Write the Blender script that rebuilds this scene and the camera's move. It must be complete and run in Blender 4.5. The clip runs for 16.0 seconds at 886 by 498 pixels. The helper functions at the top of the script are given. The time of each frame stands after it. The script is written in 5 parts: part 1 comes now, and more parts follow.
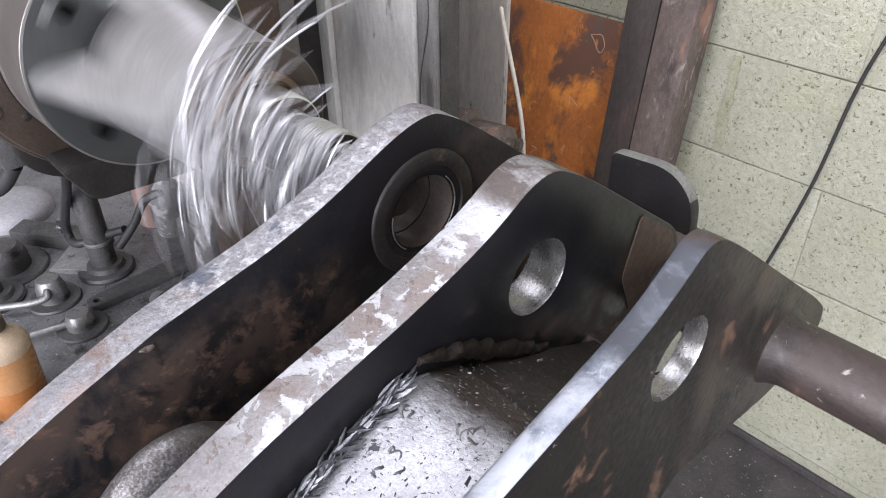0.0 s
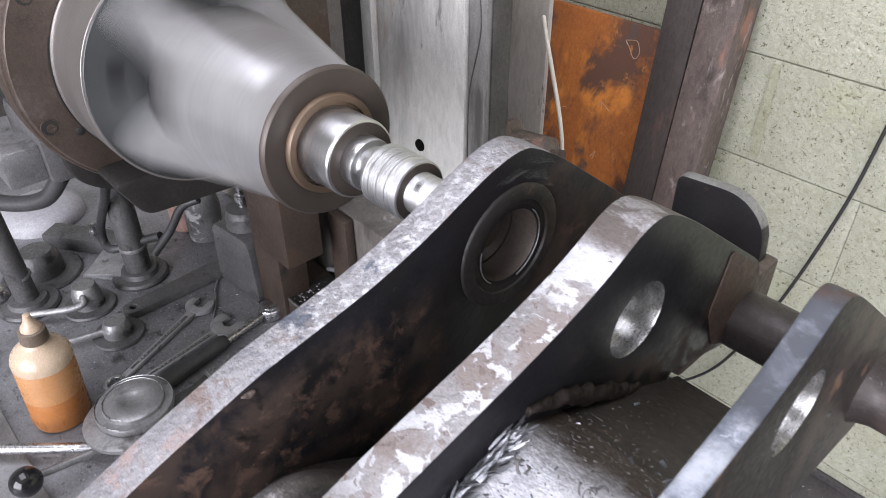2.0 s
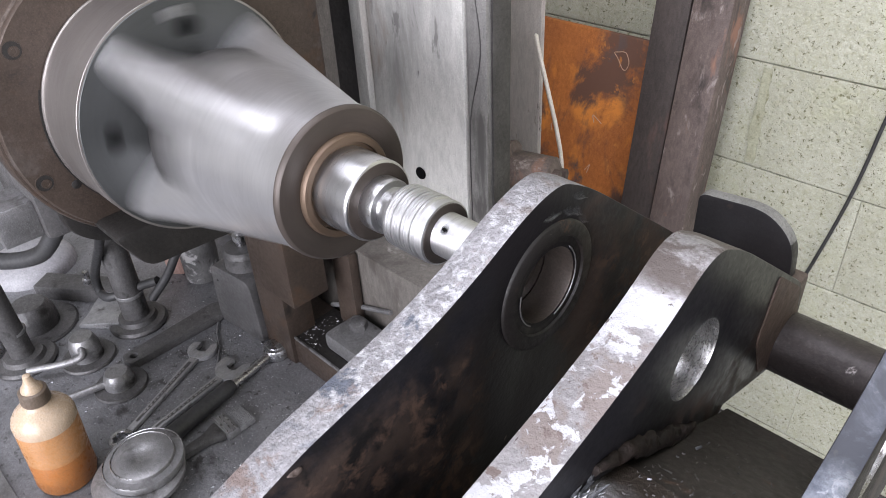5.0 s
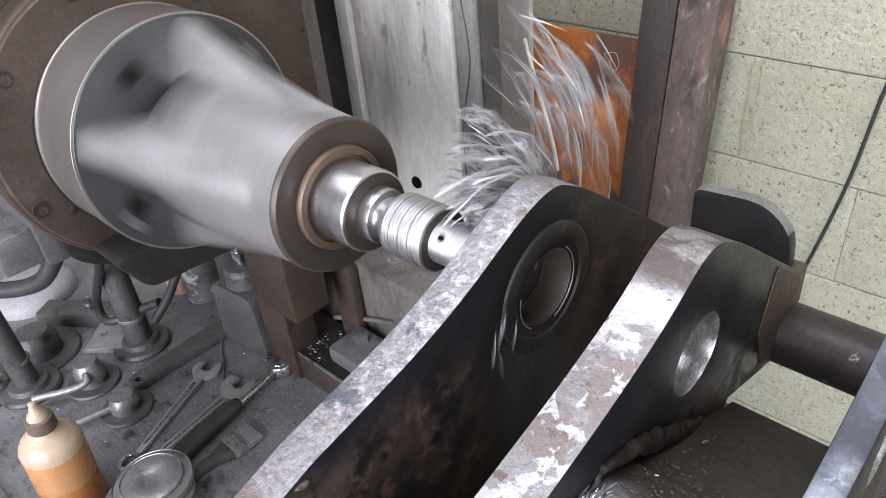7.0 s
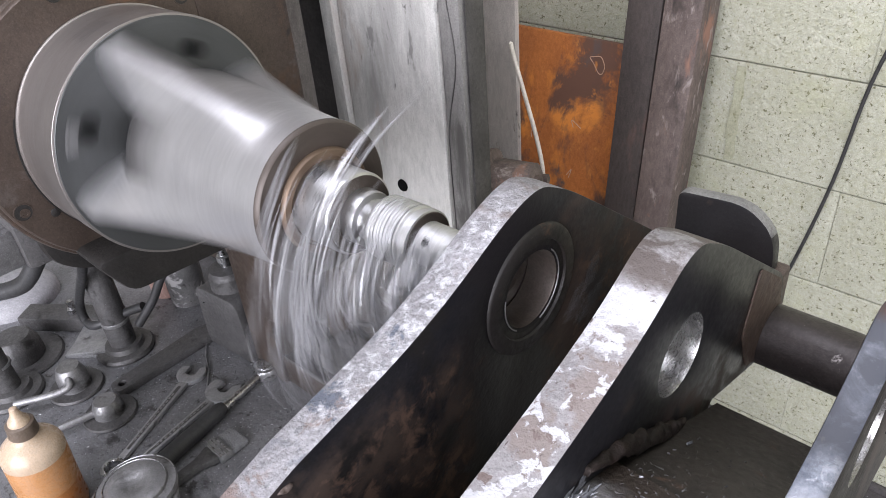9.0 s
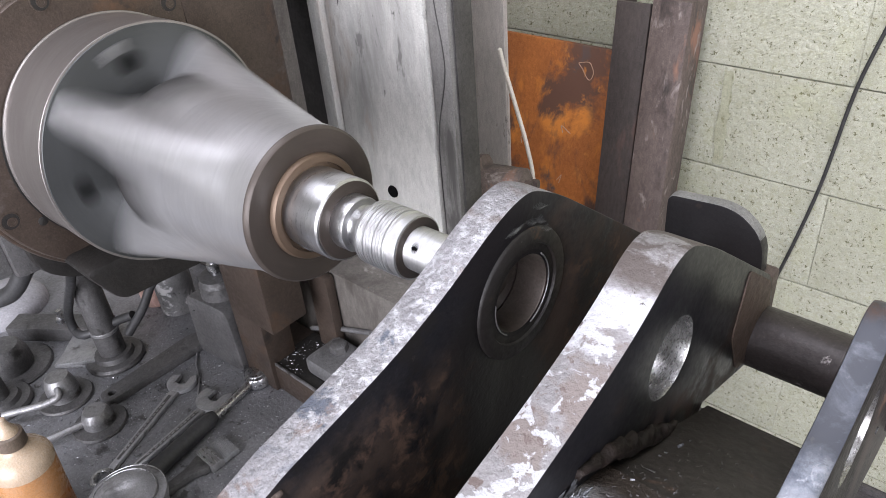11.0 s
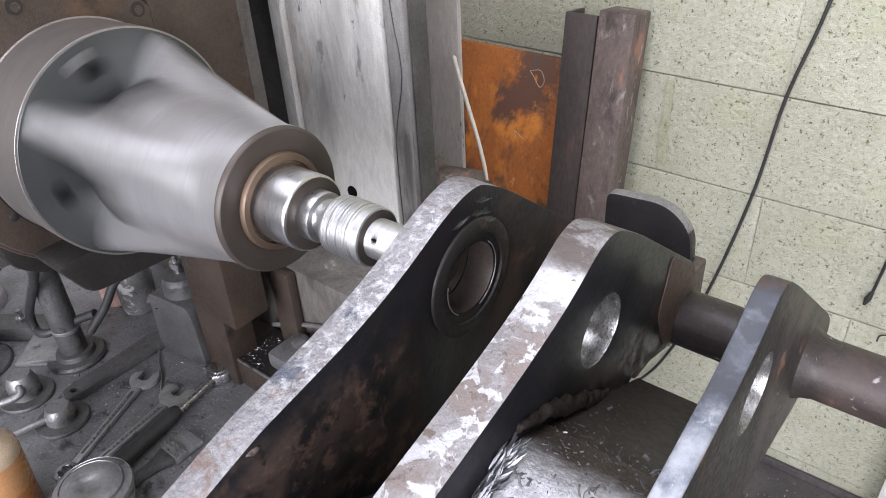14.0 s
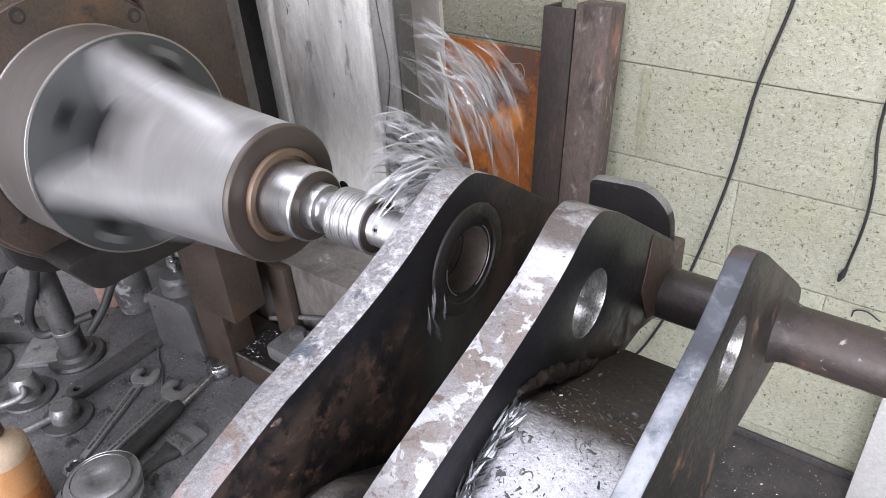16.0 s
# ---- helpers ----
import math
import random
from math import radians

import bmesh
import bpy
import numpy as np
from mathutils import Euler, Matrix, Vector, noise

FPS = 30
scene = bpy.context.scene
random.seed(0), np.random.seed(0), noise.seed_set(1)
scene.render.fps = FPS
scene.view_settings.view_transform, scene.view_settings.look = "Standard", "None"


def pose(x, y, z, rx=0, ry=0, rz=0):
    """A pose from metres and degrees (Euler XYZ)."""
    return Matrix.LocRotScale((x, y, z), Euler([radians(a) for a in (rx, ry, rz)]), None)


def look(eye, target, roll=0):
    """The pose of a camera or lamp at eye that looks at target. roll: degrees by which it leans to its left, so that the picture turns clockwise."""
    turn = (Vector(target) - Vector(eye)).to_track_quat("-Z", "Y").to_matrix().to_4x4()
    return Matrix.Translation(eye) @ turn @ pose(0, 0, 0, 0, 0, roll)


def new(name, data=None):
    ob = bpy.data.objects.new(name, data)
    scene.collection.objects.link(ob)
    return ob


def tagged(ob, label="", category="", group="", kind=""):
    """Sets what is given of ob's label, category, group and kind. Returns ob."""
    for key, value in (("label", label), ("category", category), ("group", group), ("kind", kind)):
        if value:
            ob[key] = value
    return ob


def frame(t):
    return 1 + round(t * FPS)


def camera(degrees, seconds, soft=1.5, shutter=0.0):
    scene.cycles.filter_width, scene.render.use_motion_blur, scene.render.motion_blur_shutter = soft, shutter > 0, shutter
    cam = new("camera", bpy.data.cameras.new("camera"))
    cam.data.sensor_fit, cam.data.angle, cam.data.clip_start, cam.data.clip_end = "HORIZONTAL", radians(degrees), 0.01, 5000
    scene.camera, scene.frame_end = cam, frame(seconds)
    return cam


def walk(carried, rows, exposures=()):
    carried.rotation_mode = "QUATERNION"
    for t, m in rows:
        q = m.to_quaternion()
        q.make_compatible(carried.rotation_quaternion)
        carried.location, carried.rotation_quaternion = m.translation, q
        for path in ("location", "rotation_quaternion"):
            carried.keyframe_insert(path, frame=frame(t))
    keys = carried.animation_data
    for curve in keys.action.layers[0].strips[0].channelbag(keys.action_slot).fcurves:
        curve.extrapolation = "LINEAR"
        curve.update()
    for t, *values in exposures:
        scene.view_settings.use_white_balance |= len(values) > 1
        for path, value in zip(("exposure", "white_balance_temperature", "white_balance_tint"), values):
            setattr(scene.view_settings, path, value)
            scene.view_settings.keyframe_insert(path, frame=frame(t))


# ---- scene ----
cam = camera(62.40, 16.0, soft=0.8, shutter=0.7)
# seconds, eye, a point one metre ahead, lean
PATH = [
    (0, (0.5603, -1.2451, 1.2687), (-0.0401, -0.6912, 0.6919), -0.76),
    (0.5, (0.5543, -1.2494, 1.2739), (-0.0499, -0.7033, 0.6936), -0.47),
    (1, (0.5460, -1.2587, 1.2798), (-0.0597, -0.7174, 0.6966), -0.30),
    (1.5, (0.5321, -1.2653, 1.2835), (-0.0709, -0.7204, 0.7008), 0.04),
    (2, (0.5095, -1.2667, 1.2844), (-0.0912, -0.7213, 0.7000), -0.40),
    (2.5, (0.4940, -1.2665, 1.2835), (-0.1072, -0.7203, 0.7001), -0.82),
    (3, (0.4803, -1.2666, 1.2844), (-0.1225, -0.7184, 0.7047), -1.46),
    (3.5, (0.4759, -1.2677, 1.2853), (-0.1254, -0.7141, 0.7092), -1.22),
    (4, (0.4685, -1.2681, 1.2879), (-0.1271, -0.7072, 0.7128), -1.15),
    (6.5, (0.4719, -1.2670, 1.2863), (-0.1301, -0.6955, 0.7287), -6.07),
    (7, (0.4720, -1.2677, 1.2869), (-0.1280, -0.6948, 0.7285), -5.93),
    (7.5, (0.4726, -1.2674, 1.2866), (-0.1247, -0.6910, 0.7289), -5.71),
    (8, (0.4733, -1.2675, 1.2873), (-0.1213, -0.6881, 0.7298), -5.60),
    (8.5, (0.4724, -1.2670, 1.2858), (-0.1209, -0.6855, 0.7291), -5.55),
    (9, (0.4728, -1.2665, 1.2854), (-0.1162, -0.6796, 0.7298), -5.31),
    (11.5, (0.4744, -1.2661, 1.2842), (-0.1069, -0.6643, 0.7364), -5.21),
    (12, (0.4764, -1.2668, 1.2857), (-0.0997, -0.6600, 0.7380), -4.83),
    (12.5, (0.4820, -1.2673, 1.2878), (-0.0899, -0.6554, 0.7414), -4.61),
    (13, (0.4923, -1.2751, 1.2924), (-0.0659, -0.6494, 0.7476), -3.77),
    (13.5, (0.4976, -1.2864, 1.2953), (-0.0513, -0.6521, 0.7509), -3.33),
    (14, (0.5048, -1.2995, 1.3008), (-0.0366, -0.6601, 0.7548), -3.30),
    (14.5, (0.5092, -1.3097, 1.3026), (-0.0264, -0.6670, 0.7548), -3.81),
    (15, (0.5119, -1.3193, 1.3089), (-0.0178, -0.6761, 0.7559), -3.94),
    (15.5, (0.5132, -1.3241, 1.3121), (-0.0118, -0.6780, 0.7580), -4.01),
    (16, (0.5176, -1.3312, 1.3145), (-0.0038, -0.6812, 0.7617), -4.28),
]
walk(cam, [(t, look(eye, ahead, lean)) for t, eye, ahead, lean in PATH])

# ---- light: overcast daylight through an assumed door, skylight and window, all out of view ----
world = bpy.data.worlds.new("overcast_sky")
scene.world = world
world.use_nodes = True
wn = world.node_tree
sky = wn.nodes.new("ShaderNodeTexSky")
sky.sky_type = "NISHITA"
sky.sun_disc = False
sky.sun_elevation, sky.sun_rotation = radians(50), radians(200)
wn.links.new(sky.outputs[0], wn.nodes["Background"].inputs[0])
wn.nodes["Background"].inputs[1].default_value = 0.12


def daylight(name, place, target, width, height, power, colour=(0.925, 0.914, 1.0)):
    lamp = bpy.data.lights.new(name, "AREA")
    lamp.shape, lamp.size, lamp.size_y, lamp.energy, lamp.color = "RECTANGLE", width, height, power, colour
    ob = new(name, lamp)
    ob.matrix_world = look(place, target)
    return ob


daylight("door_daylight", (1.05, -4.35, 1.9), (0.2, -0.8, 0.9), 3.4, 2.6, 256)
daylight("skylight_daylight", (-0.3, -1.5, 3.62), (-0.3, -1.4, 0), 2.6, 1.8, 62)
# fill from the right, through a window that is added and unseen
daylight("window_daylight", (3.35, -1.9, 1.9), (0.3, -0.9, 0.9), 1.8, 1.4, 56)
scene.view_settings.exposure = 0.38

# ---- materials ----


def nodes_of(name):
    m = bpy.data.materials.new(name)
    m.use_nodes = True
    return m, m.node_tree, m.node_tree.nodes["Principled BSDF"]


def noise_node(tree, scale, detail=6.0, rough=0.6, distort=0.0, stretch=(1, 1, 1), shift=0.0):
    co = tree.nodes.new("ShaderNodeTexCoord")
    mp = tree.nodes.new("ShaderNodeMapping")
    mp.inputs["Scale"].default_value = stretch
    mp.inputs["Location"].default_value = (shift, shift * 0.7, shift * 1.3)
    tx = tree.nodes.new("ShaderNodeTexNoise")
    tx.inputs["Scale"].default_value = scale
    tx.inputs["Detail"].default_value = detail
    tx.inputs["Roughness"].default_value = rough
    tx.inputs["Distortion"].default_value = distort
    tree.links.new(co.outputs["Object"], mp.inputs["Vector"])
    tree.links.new(mp.outputs["Vector"], tx.inputs["Vector"])
    return tx.outputs["Fac"]


def ramp(tree, fac, stops):
    r = tree.nodes.new("ShaderNodeValToRGB")
    e = r.color_ramp.elements
    while len(e) < len(stops):
        e.new(0.5)
    for el, (p, c) in zip(e, stops):
        el.position = p
        el.color = (*c, 1) if len(c) == 3 else c
    tree.links.new(fac, r.inputs["Fac"])
    return r.outputs["Color"]


def grey(p):
    return (p, p, p)


def mix(tree, fac, a, b):
    m = tree.nodes.new("ShaderNodeMix")
    m.data_type = "RGBA"
    tree.links.new(fac, m.inputs["Factor"])
    for key, v in (("A", a), ("B", b)):
        socket = [s for s in m.inputs if s.name == key and s.type == "RGBA"][0]
        if isinstance(v, tuple):
            socket.default_value = (*v, 1)
        else:
            tree.links.new(v, socket)
    return [s for s in m.outputs if s.type == "RGBA"][0]


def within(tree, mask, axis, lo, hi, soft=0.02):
    """Keeps a wear or shade mask to a stretch of the thing, with a ragged border."""
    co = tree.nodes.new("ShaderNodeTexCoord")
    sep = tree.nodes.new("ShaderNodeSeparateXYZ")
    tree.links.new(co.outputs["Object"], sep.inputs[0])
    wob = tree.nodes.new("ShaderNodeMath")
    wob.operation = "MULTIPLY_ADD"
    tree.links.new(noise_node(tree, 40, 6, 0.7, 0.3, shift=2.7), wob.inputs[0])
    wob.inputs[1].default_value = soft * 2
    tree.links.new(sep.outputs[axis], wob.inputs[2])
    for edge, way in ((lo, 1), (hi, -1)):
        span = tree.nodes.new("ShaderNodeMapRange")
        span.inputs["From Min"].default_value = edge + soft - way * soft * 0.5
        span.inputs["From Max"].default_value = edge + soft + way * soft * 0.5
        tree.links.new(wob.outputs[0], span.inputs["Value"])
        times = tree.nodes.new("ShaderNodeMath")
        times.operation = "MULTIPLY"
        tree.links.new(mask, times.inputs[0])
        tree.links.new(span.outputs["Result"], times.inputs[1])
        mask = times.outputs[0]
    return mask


def surface(name, low, high, rough=(0.4, 0.6), metal=0.0, scale=25, fine=220, bump=0.15, layers=(), stretch=(1, 1, 1), distance=0.002, tint=0.0, fade=None):
    """low/high: the two colours of the grain. layers: (colour, scale, from, to, roughness, metal) patches over it."""
    m, tree, bsdf = nodes_of(name)
    big = noise_node(tree, scale, stretch=stretch)
    col = ramp(tree, big, [(0.3, low), (0.7, high)])
    small = noise_node(tree, fine, 4, stretch=stretch, shift=3.1)
    col = mix(tree, ramp(tree, small, [(0.35, grey(0.0)), (0.75, grey(0.35))]), col, tuple(min(1, c * 0.45) for c in low))
    grit = noise_node(tree, fine * 3.1, 2, shift=5.3)
    col = mix(tree, ramp(tree, grit, [(0.52, grey(0.0)), (0.74, grey(0.34))]), col, tuple(c * 0.3 for c in low))
    col = mix(tree, ramp(tree, grit, [(0.28, grey(0.22)), (0.44, grey(0.0))]), col, tuple(min(0.9, c * 1.7 + 0.01) for c in high))
    ro = ramp(tree, small, [(0.3, grey(rough[0])), (0.7, grey(rough[1]))])
    me = None
    for n, (colour, sc, lo, hi, r, k, *zone) in enumerate(layers):
        mask = ramp(tree, noise_node(tree, sc, 9, 0.65, 0.4, stretch, shift=7.7 * (n + 1)), [(lo, grey(0)), (hi, grey(1))])
        if zone:
            mask = within(tree, mask, *zone)
        col = mix(tree, mask, col, colour)
        ro = mix(tree, mask, ro, grey(r))
        me = mix(tree, mask, me if me is not None else grey(metal), grey(k))
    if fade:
        # colour blended along one axis to stand for shade: axis, from, to, colour
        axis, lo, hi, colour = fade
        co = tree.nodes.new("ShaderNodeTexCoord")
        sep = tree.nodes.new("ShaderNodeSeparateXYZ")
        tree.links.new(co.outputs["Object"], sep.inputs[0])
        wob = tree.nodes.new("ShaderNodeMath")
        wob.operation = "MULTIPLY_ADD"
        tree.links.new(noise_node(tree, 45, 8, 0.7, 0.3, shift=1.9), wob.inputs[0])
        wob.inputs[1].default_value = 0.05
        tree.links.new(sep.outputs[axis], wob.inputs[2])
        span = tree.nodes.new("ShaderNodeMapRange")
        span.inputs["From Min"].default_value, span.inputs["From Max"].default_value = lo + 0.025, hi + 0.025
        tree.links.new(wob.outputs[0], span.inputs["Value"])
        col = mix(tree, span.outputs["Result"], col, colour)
    if tint:
        info = tree.nodes.new("ShaderNodeObjectInfo")
        hsv = tree.nodes.new("ShaderNodeHueSaturation")
        span = tree.nodes.new("ShaderNodeMapRange")
        span.inputs["To Min"].default_value, span.inputs["To Max"].default_value = 1 - tint, 1 + tint
        tree.links.new(info.outputs["Random"], span.inputs["Value"])
        tree.links.new(span.outputs["Result"], hsv.inputs["Value"])
        tree.links.new(col, hsv.inputs["Color"])
        col = hsv.outputs["Color"]
    tree.links.new(col, bsdf.inputs["Base Color"])
    tree.links.new(ro, bsdf.inputs["Roughness"])
    bsdf.inputs["Metallic"].default_value = metal
    if me is not None:
        tree.links.new(me, bsdf.inputs["Metallic"])
    if bump:
        b = tree.nodes.new("ShaderNodeBump")
        b.inputs["Strength"].default_value = bump
        b.inputs["Distance"].default_value = distance
        tree.links.new(small, b.inputs["Height"])
        tree.links.new(b.outputs["Normal"], bsdf.inputs["Normal"])
    return m


